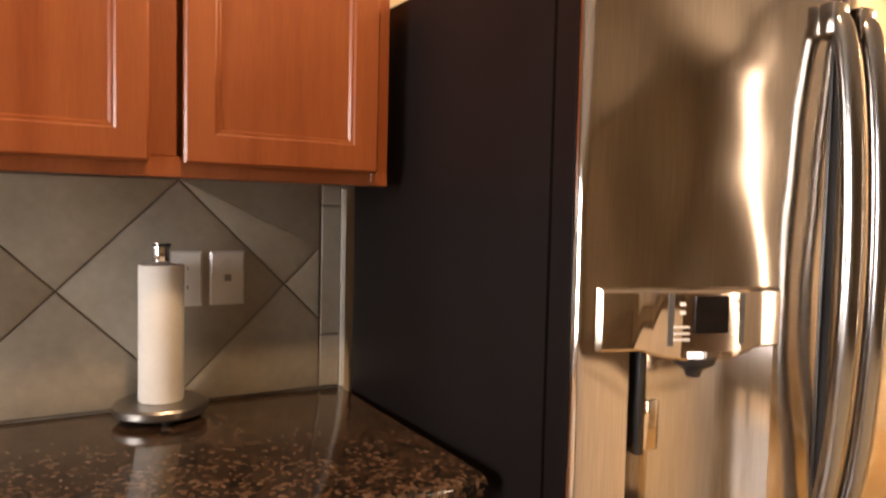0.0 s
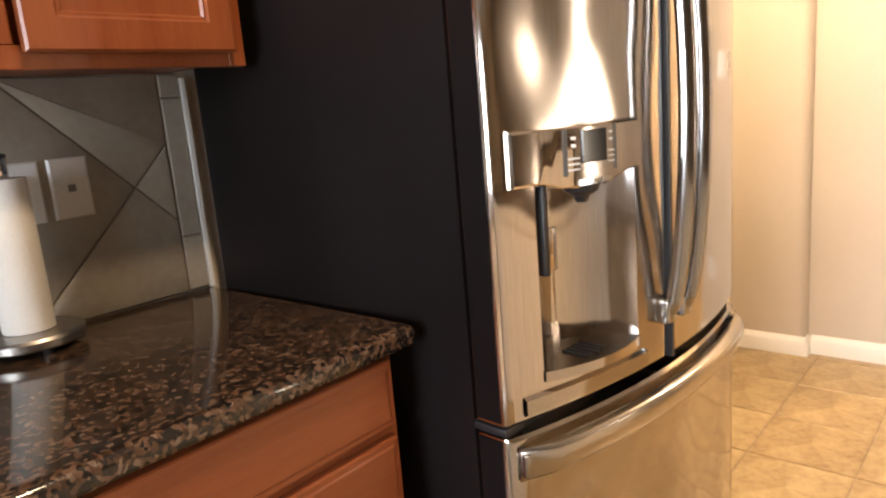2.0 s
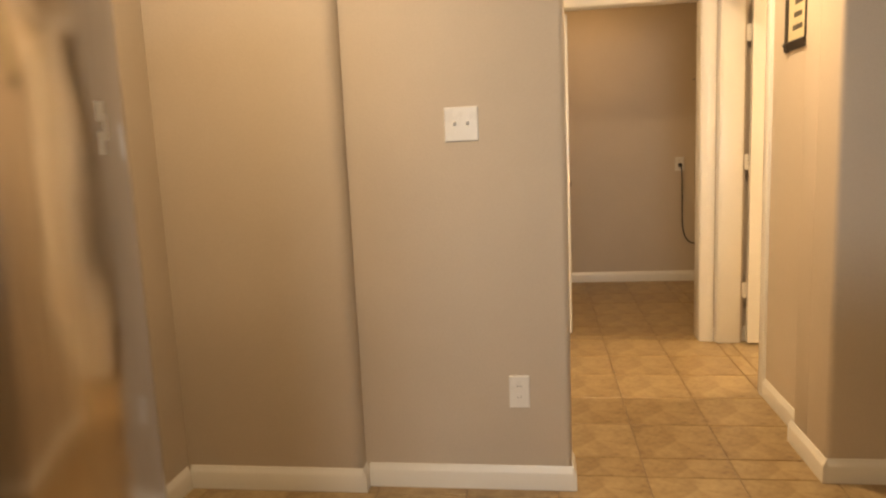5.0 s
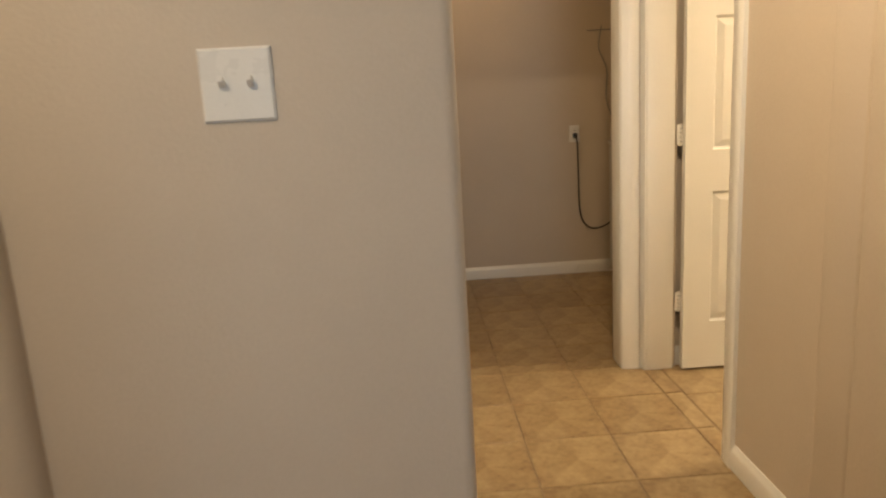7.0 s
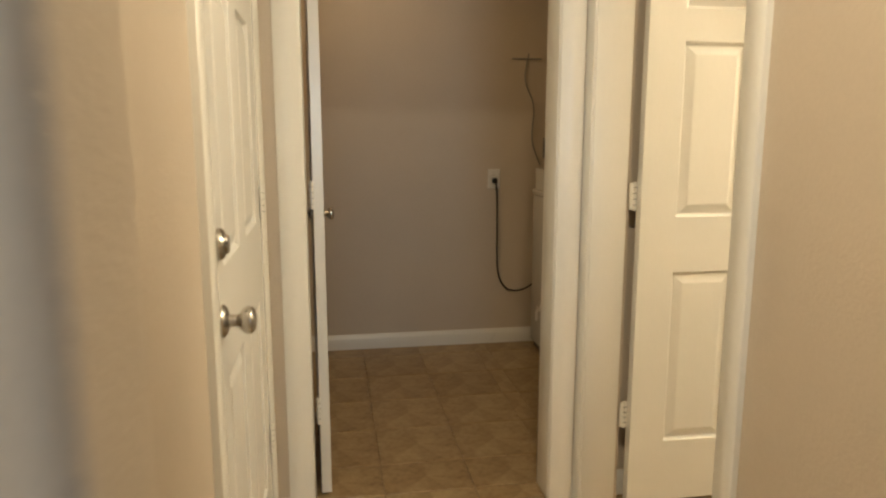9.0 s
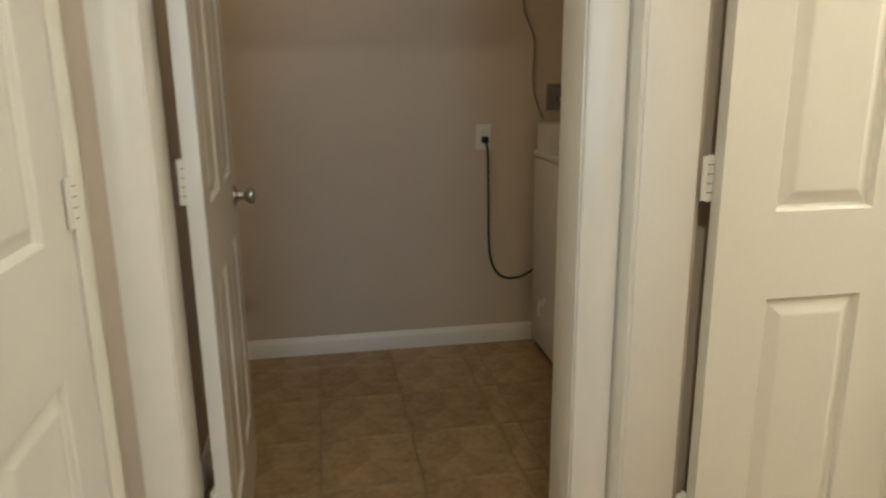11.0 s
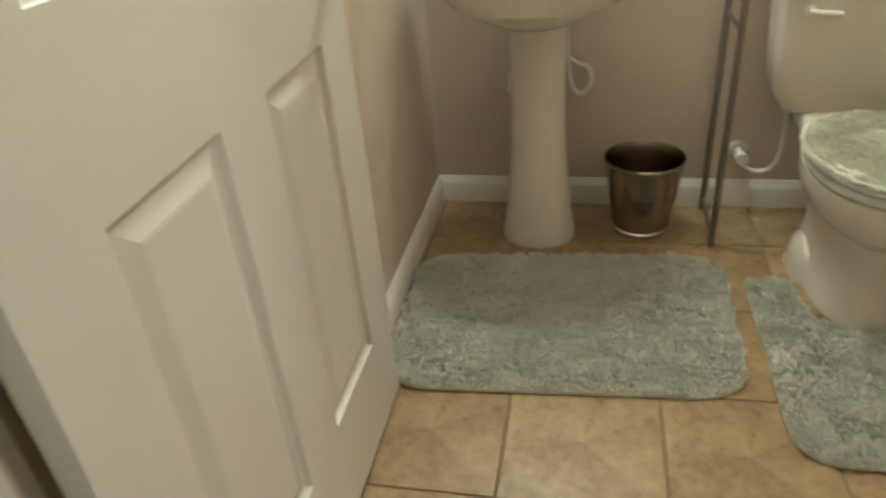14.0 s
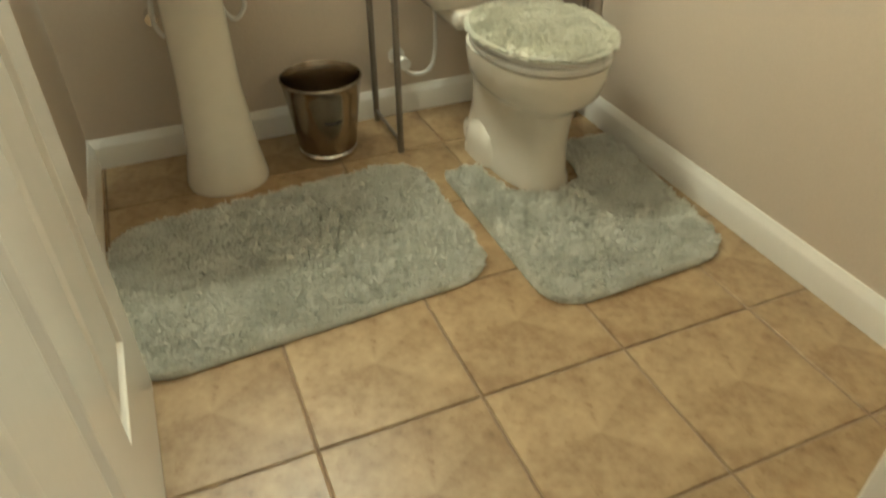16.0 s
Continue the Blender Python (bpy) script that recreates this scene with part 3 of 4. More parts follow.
fridge = thing("refrigerator", (0, 0, 0), "stainless steel french-door refrigerator with black sides and water dispenser", "refrigerator")
fridge.matrix_basis = pose(FX0, FE - 0.022, 0, 0, 0, -4.2) @ pose(-FX0, -FE, 0)
plan = [(FX0 - 0.002, FBACK + 0.006), (FX1 - 0.006, FBACK + 0.006), (FX1 - 0.080, 1.61), (FX0 - 0.076, 1.61)]
part("body", loft([[(x, y, z) for x, y in inset_poly(plan, d)] for d, z in ((0.004, 0.03), (0.0, 0.034), (0.0, 1.761), (0.004, 1.765))]), BLACK, fridge, "black textured steel body")
for fx in (FX0 + 0.08, FX1 - 0.08):
    for fy in (1.0, 1.5):
        part("foot", lathe([(0.02, 0.0), (0.02, 0.012), (0.012, 0.032)], 16, fx, fy), DARK, fridge)


def curved_door(x0, x1, z0, z1, hole=None):
    """A door shell with a bowed face, rounded upright edges, and, where given, a dispenser bay cut out of it."""
    r = 0.012
    xs = [x0 + (x1 - x0) * i / 24 for i in range(25)]
    zs = [z0, z0 + 0.006, z1 - 0.006, z1]
    if hole:
        hx0, hx1, hz0, hz1 = hole
        xs = sorted([x for x in xs if min(abs(x - hx0), abs(x - hx1)) > 0.006] + [hx0, hx1])
        zs = sorted(zs + [hz0, hz1])
    xs = sorted(xs + [x0 + 0.003, x0 + 0.008, x1 - 0.003, x1 - 0.008])
    b = bmesh.new()
    grid = {}

    def at(i, j):
        if (i, j) not in grid:
            x, z = xs[i], zs[j]
            d = min(x - x0, x1 - x)
            y = front(x) + (r - math.sqrt(max(r * r - (r - d) ** 2, 0)) if d < r else 0)
            y += 0.005 if z in (z0, z1) else 0
            grid[(i, j)] = b.verts.new((x, y, z))
        return grid[(i, j)]

    for i in range(len(xs) - 1):
        for j in range(len(zs) - 1):
            if hole and hx0 - 1e-6 <= xs[i] and xs[i + 1] <= hx1 + 1e-6 and hz0 - 1e-6 <= zs[j] and zs[j + 1] <= hz1 + 1e-6:
                continue
            b.faces.new((at(i, j), at(i + 1, j), at(i + 1, j + 1), at(i, j + 1)))
    # sides, top, bottom and back
    yb = FBACK
    for i in (0, len(xs) - 1):
        for j in range(len(zs) - 1):
            p, q = at(i, j).co, at(i, j + 1).co
            b.faces.new([b.verts.new(v) for v in (p, q, (q.x, yb, q.z), (p.x, yb, p.z))])
    for j in (0, len(zs) - 1):
        for i in range(len(xs) - 1):
            p, q = at(i, j).co, at(i + 1, j).co
            b.faces.new([b.verts.new(v) for v in (p, q, (q.x, yb, q.z), (p.x, yb, p.z))])
    b.faces.new([b.verts.new(v) for v in ((x0, yb, z0), (x1, yb, z0), (x1, yb, z1), (x0, yb, z1))])
    bmesh.ops.remove_doubles(b, verts=b.verts, dist=0.0002)
    return b


HX0, HX1, HZ0, HZ1 = 1.118, 1.368, 0.815, 1.163
left = part("door", curved_door(FX0, SEAM - 0.003, DZ0, DZ1, (HX0, HX1, HZ0, HZ1)), STEELV, fridge, "stainless steel door with dispenser")
right = part("door", curved_door(SEAM + 0.003, FX1, DZ0, DZ1), STEELR, fridge, "stainless steel door")
drawer = part("freezer_drawer", curved_door(FX0, FX1, 0.075, 0.718), STEEL, fridge, "stainless steel freezer drawer")
part("gasket", box(FX0 + 0.012, FX1 - 0.012, FE + 0.012, FBACK + 0.004, 0.718, 0.742), DARK, fridge, "black gap between doors and drawer")
part("gasket", box(SEAM - 0.004, SEAM + 0.004, 0.775, FBACK, 0.742, 1.77), DARK, fridge)
for z0, z1 in ((0.080, 0.713), (DZ0 + 0.005, DZ1 - 0.005)):
    part("door_edge", box(FX0 - 0.0025, FX0 - 0.0005, FE + 0.014, FBACK - 0.002, z0, z1, 0.0008, 1), BLACK, fridge, "black painted edge of the door")
part("grille", box(FX0 + 0.02, FX1 - 0.02, 0.87, 0.90, 0.02, 0.07, 0.004), DARK, fridge)
part("hinge_cover", box(FX0 - 0.002, FX0 + 0.05, FE + 0.004, FBACK + 0.03, 0.722, 0.738, 0.004), DARK, fridge, "black hinge cover")
# dispenser bay: a hollow half round
bm = bmesh.new()
cols = []
for i in range(19):
    u = -1 + 2 * i / 18
    x = (HX0 + HX1) / 2 + u * (HX1 - HX0) / 2
    y = front(x) + 0.098 * (1 - abs(u) ** 2.6)
    cols.append((x, min(y, 0.915)))
loft([[(x, y, z) for x, y in cols] for z in (HZ0, HZ0 + 0.02, 1.0, HZ1)], False, False, bm, loop=False)
part("dispenser_bay", bm, STEELB, left, "curved stainless dispenser recess")
bm = bmesh.new()
rim = [(x, y, HZ0 + 0.006) for x, y in cols]
lip = [(x, front(x) - 0.022 * (1 - ((x - (HX0 + HX1) / 2) / ((HX1 - HX0) / 2)) ** 2) - 0.004, HZ0 + 0.006) for x, y in cols]
loft([rim, lip, [(x, y, HZ0 - 0.012) for x, y, z in lip], [(x, y, HZ0 - 0.012) for x, y, z in rim]], False, False, bm, loop=False)
part("drip_tray", bm, STEEL, left, "stainless drip tray")
for k in range(5):
    gx = 1.215 + k * 0.014
    part("tray_slot", box(gx, gx + 0.006, 0.800 + 0.004 * abs(k - 2), 0.860, HZ0 + 0.0065, HZ0 + 0.0085), DARK, left)
bm = loft([[(x, front(x) - o, z) for x in (1.072, 1.10, 1.13, 1.17, 1.21, 1.25, 1.29, 1.33, 1.36, 1.388)] for o, z in ((0.0, 0.752), (0.008, 0.756), (0.008, 0.782), (0.0, 0.788))], False, False, None, False)
part("tray_trim", bm, STEEL, left, "curved stainless trim under the tray")
# control panel over the bay
px = [1.066 + 0.296 * i / 20 for i in range(21)]


def bulge(x):
    return max(0.0, 1 - ((x - 1.223) / 0.098) ** 2)


rings = []
for o, dz0, top in ((0.0, 0.0, 0), (0.012, 0.002, 0), (0.015, 0.006, 0), (0.015, -0.006, 1), (0.012, -0.002, 1), (0.0, 0.0, 1)):
    rings.append([(x, front(x) - o - (0.010 * bulge(x) if o else 0), (1.233 if top else 1.141 - 0.016 * bulge(x)) + dz0) for x in px])
bm = loft(rings, False, False, None, False)
for i in (0, -1):
    bm.faces.new([bm.verts.new(r[i]) for r in rings])
panel = part("control_panel", bm, STEELV, left, "curved stainless control panel")


def on_panel(x, dz, h, w, name, material, lift=0.003, label=""):
    x, w, dz = 1.066 + (x - 1.050) * 0.86, w * 0.86, dz - 0.017
    yl, yr = (front(x + s * w / 2) - 0.015 - 0.010 * bulge(x + s * w / 2) - lift for s in (-1, 1))
    bm = loft([[(x - w / 2, yl + o, dz), (x + w / 2, yr + o, dz), (x + w / 2, yr + o, dz + h), (x - w / 2, yl + o, dz + h)] for o in (0.004, 0.0)])
    return part(name, bm, material, panel, label)


on_panel(1.233, 1.168, 0.076, 0.148, "button_field", FIELD, 0.0015, "grey button field")
on_panel(1.236, 1.186, 0.054, 0.064, "display", GLASSY, 0.004, "black glass display")
for dz in (1.176, 1.185, 1.194):
    on_panel(1.182, dz, 0.003, 0.026, "button", WHITE, 0.003)
    on_panel(1.287, dz + 0.006, 0.002, 0.016, "button", WHITE, 0.003)
for dz in (1.214, 1.226):
    on_panel(1.183, dz, 0.005, 0.007, "arrow_button", WHITE, 0.003)
    on_panel(1.287, dz + 0.004, 0.004, 0.006, "arrow_button", WHITE, 0.003)
for k in range(3):
    on_panel(1.208 + 0.030 * k, 1.150, 0.009, 0.024, "push_bar_button", BLUE_LED if k == 0 else CHROME, 0.004)
part("nozzle", lathe([(0.034, 1.133), (0.030, 1.121), (0.014, 1.111), (0.010, 1.101)], 20, 1.221, 0.808), DARK, left, "black water nozzle")
part("paddle_slot", box(1.136, 1.149, 0.826, 0.862, 0.985, 1.138, 0.002), DARK, left, "black paddle slot")
part("paddle", box(1.152, 1.188, 0.838, 0.846, 0.985, 1.062, 0.003), STEELV, left, "stainless dispenser paddle")


def door_handle(parent, x, lean):
    pts = [(x, front(x) + 0.002, 0.842), (x + lean * 0.25, front(x) - 0.028, 0.870), (x + lean * 0.6, front(x) - 0.050, 1.02), (x + lean, front(x) - 0.060, 1.25), (x + lean * 0.6, front(x) - 0.050, 1.48), (x + lean * 0.25, front(x) - 0.028, 1.625), (x, front(x) + 0.002, 1.655)]
    h = part("handle", tube(pts, 0.0135, 14, None, True, 8, 1.25), HANDLE, parent, "curved satin steel handle")
    for z in (0.850, 1.645):
        part("handle_foot", box(x - 0.018, x + 0.018, front(x) - 0.026, front(x) + 0.004, z - 0.026, z + 0.026, 0.006, 3), HANDLE, h)


door_handle(left, SEAM - 0.032, 0.0)
door_handle(right, SEAM + 0.032, 0.0)
# full-width pull along the top of the drawer: a broad rounded band, open behind
hx = [FX0 + 0.014 + (FX1 - FX0 - 0.028) * i / 16 for i in range(17)]
band = []
for x in hx:
    k = min(1.0, min(x - hx[0], hx[-1] - x) / 0.035)
    out = 0.012 + 0.026 * math.sqrt(1 - (1 - k) ** 2)
    band.append([(x, front(x) - out * o, z) for o, z in ((0.30, 0.700), (0.72, 0.702), (0.95, 0.696), (1.0, 0.684), (0.98, 0.668), (0.80, 0.650), (0.45, 0.640), (0.30, 0.644), (0.55, 0.662), (0.62, 0.680))])
fh = part("handle", loft(band), HANDLE_BAND, drawer, "broad curved steel pull", angle=60)
for x in (hx[0] + 0.012, hx[-1] - 0.012):
    part("handle_foot", box(x - 0.012, x + 0.012, front(x) - 0.018, front(x) + 0.003, 0.648, 0.694, 0.005, 3), HANDLE, fh)
for sx, sz, sw, sh in ((1.882, 1.335, 0.018, 0.022), (1.882, 1.300, 0.010, 0.026), (1.894, 1.318, 0.007, 0.03)):
    part("sticker", box(sx - sw / 2, sx + sw / 2, front(sx) - 0.0012, front(sx) + 0.001, sz - sh / 2, sz + sh / 2), WHITE, right, "small white sticker")

# ---- paper towel holder ----
pt = thing("paper_towel_holder", (0.590, 1.552, 0.914), "brushed metal paper towel holder with a white roll on the worktop", "towel holder")
part("base", lathe([(0.060, 0.008), (0.086, 0.010), (0.090, 0.014), (0.090, 0.026), (0.086, 0.031), (0.05, 0.033), (0.01, 0.033)], 48), PEWTER, pt, "brushed metal round base")
for k in range(3):
    a = radians(30 + 120 * k)
    part("foot", lathe([(0.008, 0.0), (0.010, 0.004), (0.010, 0.010)], 14, 0.07 * math.cos(a), 0.07 * math.sin(a)), DARK, pt, "black rubber foot")
part("rod", lathe([(0.006, 0.03), (0.006, 0.304), (0.016, 0.306), (0.017, 0.310), (0.017, 0.344), (0.0165, 0.348), (0.004, 0.349)], 24), CHROME, pt, "chrome rod with capped top")
part("rod_ring", lathe([(0.0176, 0.341), (0.0182, 0.344), (0.0176, 0.347)], 24), DARK, pt, "black ring")
ring = []
for i in range(73):
    a = 2 * math.pi * i / 72
    ring.append((a, 0.0425 + 0.0018 * (i / 72)))
pts = [(r * math.cos(a - 0.6), r * math.sin(a - 0.6)) for a, r in ring]
roll = loft([[(x * k, y * k, z) for x, y in pts] for z, k in ((0.034, 0.98), (0.037, 1.0), (0.150, 0.996), (0.301, 1.0), (0.305, 0.98))])
part("paper_roll", roll, PAPER, pt, "white paper towel roll")

# ---- wall plates ----


def plate(name, m, w, h, label, kind_of):
    """A cover plate, local x across, z up, face towards -y."""
    ob = thing(name, (0, 0, 0), label, "wall plate")
    ob.matrix_basis = m
    part("cover", loft([[(-w / 2 + d, y, -h / 2 + d), (w / 2 - d, y, -h / 2 + d), (w / 2 - d, y, h / 2 - d), (-w / 2 + d, y, h / 2 - d)] for d, y in ((0, 0), (0, -0.003), (0.004, -0.0065))]), WHITE, ob)
    if kind_of == "toggles":
        for x in (-0.023, 0.023):
            part("toggle", loft([[(x - a, y, z - 0.005), (x + a, y, z - 0.005), (x + a, y, z + 0.005), (x - a, y, z + 0.005)] for a, y, z in ((0.0052, -0.005, 0), (0.0048, -0.012, 0.004), (0.0042, -0.021, 0.011))]), WHITE, ob)
            for z in (-0.030, 0.030):
                part("screw", loft([[(x + 0.003 * math.cos(k), y, z + 0.003 * math.sin(k)) for k in (0, 1, 2, 3, 4, 5)] for y in (-0.006, -0.0075)]), WHITE, ob)
    if kind_of == "duplex":
        for z in (-0.0205, 0.0205):
            s = part("socket", loft([[(0.0165 * c, y, z + 0.0145 * d) for c, d in ((-0.7, -1), (0.7, -1), (1, -0.5), (1, 0.5), (0.7, 1), (-0.7, 1), (-1, 0.5), (-1, -0.5))] for y in (-0.0055, -0.0085)]), WHITE, ob)
            for x in (-0.006, 0.006):
                part("slot", box(x - 0.001, x + 0.001, -0.0092, -0.008, z - 0.002, z + 0.006), DARK, s)
    if kind_of == "jack":
        part("jack", box(-0.007, 0.007, -0.0095, -0.004, -0.007, 0.007, 0.001), GREY, ob, "small grey jack")
    return ob


plate("switch_plate", pose(X1, 0.526, 1.346, 0, 0, -90), 0.119, 0.119, "white double toggle switch plate on the wall", "toggles")
plate("outlet", pose(X1, 0.352, 0.376, 0, 0, -90), 0.074, 0.122, "white duplex outlet low on the wall", "duplex")
plate("outlet", pose(0.645, WALL_Y - 0.012, 1.182, 0, 0, 0), 0.074, 0.118, "white duplex outlet on the tiled backsplash", "duplex")
plate("phone_jack", pose(0.735, WALL_Y - 0.012, 1.182, 0, 0, 0), 0.074, 0.118, "white jack plate on the tiled backsplash", "jack")

# ---- island ----
island = thing("kitchen_island", (0, 0, 0), "white painted kitchen island with rounded corner", "island")
IX, IY = 2.055, -0.222
part("body", slab(-0.6, IX - 0.032, -1.25, IY - 0.032, 0.0, 0.83, (0.01, 0.03, 0.05, 0.03)), TRIM, island)
part("cove", slab(-0.6, IX - 0.014, -1.26, IY - 0.014, 0.805, 0.910, (0.01, 0.03, 0.06, 0.03), 0.02), TRIM, island, "white moulding under the worktop")
part("skirting", slab(-0.6, IX - 0.022, -1.26, IY - 0.022, 0.0, 0.09, (0.01, 0.03, 0.05, 0.03), 0.006), TRIM, island)
part("island_outlet", box(IX - 0.20, IX - 0.126, IY - 0.036, IY - 0.026, 0.60, 0.72, 0.002), WHITE, island, "white outlet plate")
tagged(part("worktop", slab(-0.65, IX, -1.40, IY, 0.910, 0.948, (0.01, 0.05, 0.05, 0.05)), GRANITE), "polished brown speckled granite worktop on the island", "worktop")

# ---- picture in the hallway ----
pic = thing("picture_frame", (4.245, HALL_R + 0.001, 1.597), "dark framed picture with cream mat on the hallway wall", "picture")
w, h = 0.145, 0.40
bm = bmesh.new()
for a, b, s in (((-w, 0, 0), (w, 0, 0), (0, 0, 1)), ((-w, 0, h), (w, 0, h), (0, 0, -1)), ((-w, 0, 0), (-w, 0, h), (1, 0, 0)), ((w, 0, 0), (w, 0, h), (-1, 0, 0))):
    profile_bar(a, b, s, (0, 1, 0), 0.040, bm)
part("frame", bm, FRAME_B, pic)
part("mat", box(-w + 0.035, w - 0.035, 0.001, 0.006, 0.035, h - 0.035), MATB, pic, "cream printed sheet")
for k in range(5):
    part("print_bar", box(-0.055 + 0.006 * (k % 2), 0.055 - 0.012 * (k % 3), 0.006, 0.0068, 0.08 + 0.05 * k, 0.10 + 0.05 * k), INK, pic)

# ---- laundry ----
plate("outlet", pose(LX1, -0.920, 1.02, 0, 0, -90), 0.074, 0.118, "white laundry outlet with a black plug", "duplex")
cord = thing("power_cord", (0, -0.035, -0.01), "black power cord hanging from the laundry outlet", "cord")
part("cable", tube([(LX1 - 0.03, -0.885, 1.02), (LX1 - 0.035, -0.898, 0.96), (LX1 - 0.022, -0.905, 0.75), (LX1 - 0.020, -0.912, 0.48), (LX1 - 0.02, -0.955, 0.370), (LX1 - 0.02, -1.03, 0.340), (LX1 - 0.02, -1.12, 0.37), (LX1 - 0.025, -1.2, 0.46)], 0.0055, 8), DARK, cord)
part("plug", box(LX1 - 0.045, LX1 - 0.009, -0.900, -0.870, 1.005, 1.035, 0.006, 3), DARK, cord, "black plug")
washer = thing("washing_machine", (6.99, -1.491, 0), "white enamelled washing machine against the laundry wall", "washing machine")
part("cabinet", box(-0.33, 0.335, -0.34, 0.34, 0.03, 0.93, 0.012, 3), ENAMEL, washer)
part("plinth", box(-0.30, 0.30, -0.31, 0.325, 0.0, 0.03), DARK, washer, "dark plinth")
part("top", box(-0.335, 0.336, -0.345, 0.345, 0.931, 0.962, 0.010, 3), ENAMEL, washer)
part("console", loft([[(x, y, z) for x, z in ((0.335, 0.962), (0.16, 0.962), (0.19, 1.06), (0.215, 1.085), (0.335, 1.085))] for y in (-0.335, 0.325)]), ENAMEL, washer, "white console")
part("control_knob", rod((0.18, 0.24, 1.02), (0.150, 0.24, 1.025), 0.026, 20), CHROME, washer, "chrome control knob")
part("vent", box(-0.10, -0.085, 0.338, 0.342, 0.46, 0.56), DARK, washer, "dark slot in the side")
vb = thing("valve_box", (LX1, -1.32, 1.20), "grey recessed water valve box in the laundry wall", "valve box")
for n, b in (("frame_side", (-0.008, 0.0, -0.10, -0.085, -0.06, 0.06)), ("frame_side", (-0.008, 0.0, 0.085, 0.10, -0.06, 0.06)), ("frame_top", (-0.008, 0.0, -0.085, 0.085, 0.047, 0.06)), ("frame_base", (-0.008, 0.0, -0.085, 0.085, -0.06, -0.047))):
    part(n, box(*b, 0.002), GREY, vb)
part("back", box(-0.0035, -0.0005, -0.085, 0.085, -0.047, 0.047), GREY, vb, "grey recess")
for vy in (-0.04, 0.04):
    part("valve", rod((-0.003, vy, -0.01), (-0.035, vy, -0.01), 0.011, 12), NICKEL, vb)
wire = thing("hanging_wire", (0, 0, 0), "thin dark wire hanging beside the laundry wall", "wire")
part("cable", tube([(LX1 - 0.012, -1.12, 1.75), (LX1 - 0.012, -1.10, 1.60), (LX1 - 0.012, -1.155, 1.45), (LX1 - 0.012, -1.15, 1.25), (LX1 - 0.02, -1.20, 1.10)], 0.004, 6), GREY, wire)
part("bracket", rod((LX1 - 0.008, -1.02, 1.72), (LX1 - 0.008, -1.20, 1.72), 0.004, 6), GREY, wire)

# ---- bathroom ----
sink = thing("pedestal_sink", (SINK_X, BY0, 0), "cream white porcelain pedestal sink", "sink")
SD = 0.245
rings = []
for z, rx, ry, back in ((0.655, 0.085, 0.085, 0.10), (0.68, 0.13, 0.12, 0.17), (0.72, 0.215, 0.165, 0.225), (0.77, 0.275, 0.200, 0.238), (0.815, 0.294, 0.212, 0.243), (0.838, 0.298, 0.216, 0.243), (0.850, 0.294, 0.212, 0.243), (0.853, 0.284, 0.203, 0.238), (0.851, 0.262, 0.182, 0.150), (0.842, 0.250, 0.172, 0.135), (0.79, 0.222, 0.150, 0.115), (0.745, 0.15, 0.10, 0.08), (0.73, 0.03, 0.03, 0.03)):
    # the back half of each ring is flattened against the wall
    rings.append([(x, SD - y, z) for x, y, _ in oval(0, 0, 0, rx, back, 48, 2.3, ry)])
part("basin", loft(rings), PORC, sink)
part("pedestal", loft([oval(0.0, 0.203, z, r, r * 0.95, 32, 2.2) for z, r in ((0.0, 0.112), (0.012, 0.114), (0.03, 0.110), (0.12, 0.094), (0.30, 0.080), (0.50, 0.076), (0.66, 0.082), (0.70, 0.09))]), PORC, sink)
for k in range(3):
    part("overflow_hole", rod((-0.020 + 0.020 * k, 0.104, 0.818), (-0.020 + 0.020 * k, 0.112, 0.820), 0.0058, 12), DARK, sink)
fau = thing("faucet", (SINK_X, BY0 + 0.075, 0.852), "chrome two-handle faucet on the sink", "faucet")
part("base_plate", box(-0.078, 0.078, -0.024, 0.024, 0.0, 0.014, 0.006, 3), CHROME, fau)
part("spout", tube([(0, 0, 0.01), (0, 0.0, 0.07), (0, 0.020, 0.105), (0, 0.065, 0.110), (0, 0.100, 0.085), (0, 0.105, 0.070)], 0.012, 14), CHROME, fau)
for s in (-1, 1):
    hnd = part("handle", lathe([(0.021, 0.012), (0.019, 0.03), (0.012, 0.046), (0.013, 0.062), (0.006, 0.068)], 20, s * 0.052, 0), CHROME, fau)
    part("lever", tube([(s * 0.052, 0, 0.060), (s * 0.075, 0.006, 0.068), (s * 0.105, 0.012, 0.072)], 0.0055, 10), CHROME, hnd)
tum = thing("tumbler", (SINK_X - 0.147, BY0 + 0.085, 0.853), "sage green ceramic tumbler on the sink", "cup")
part("cup", lathe([(0.038, 0.0), (0.042, 0.004), (0.046, 0.115), (0.043, 0.115), (0.038, 0.012), (0.004, 0.010)], 28), SAGE, tum)
hose = thing("drain_hose", (SINK_X - 5.330, 0, 0), "white supply hose looping below the sink", "hose")
part("tube", tube([(5.262, BY0 + 0.06, 0.66), (5.255, BY0 + 0.06, 0.52), (5.245, BY0 + 0.06, 0.43), (5.215, BY0 + 0.06, 0.395), (5.185, BY0 + 0.06, 0.43), (5.195, BY0 + 0.06, 0.475), (5.225, BY0 + 0.055, 0.485), (5.25, BY0 + 0.05, 0.50)], 0.0065, 10), WHITE, hose)
part("tube", tube([(5.372, BY0 + 0.06, 0.66), (5.378, BY0 + 0.06, 0.52), (5.385, BY0 + 0.06, 0.42), (5.405, BY0 + 0.06, 0.375), (5.425, BY0 + 0.06, 0.41), (5.420, BY0 + 0.06, 0.47), (5.428, BY0 + 0.05, 0.43)], 0.0065, 10), WHITE, hose)
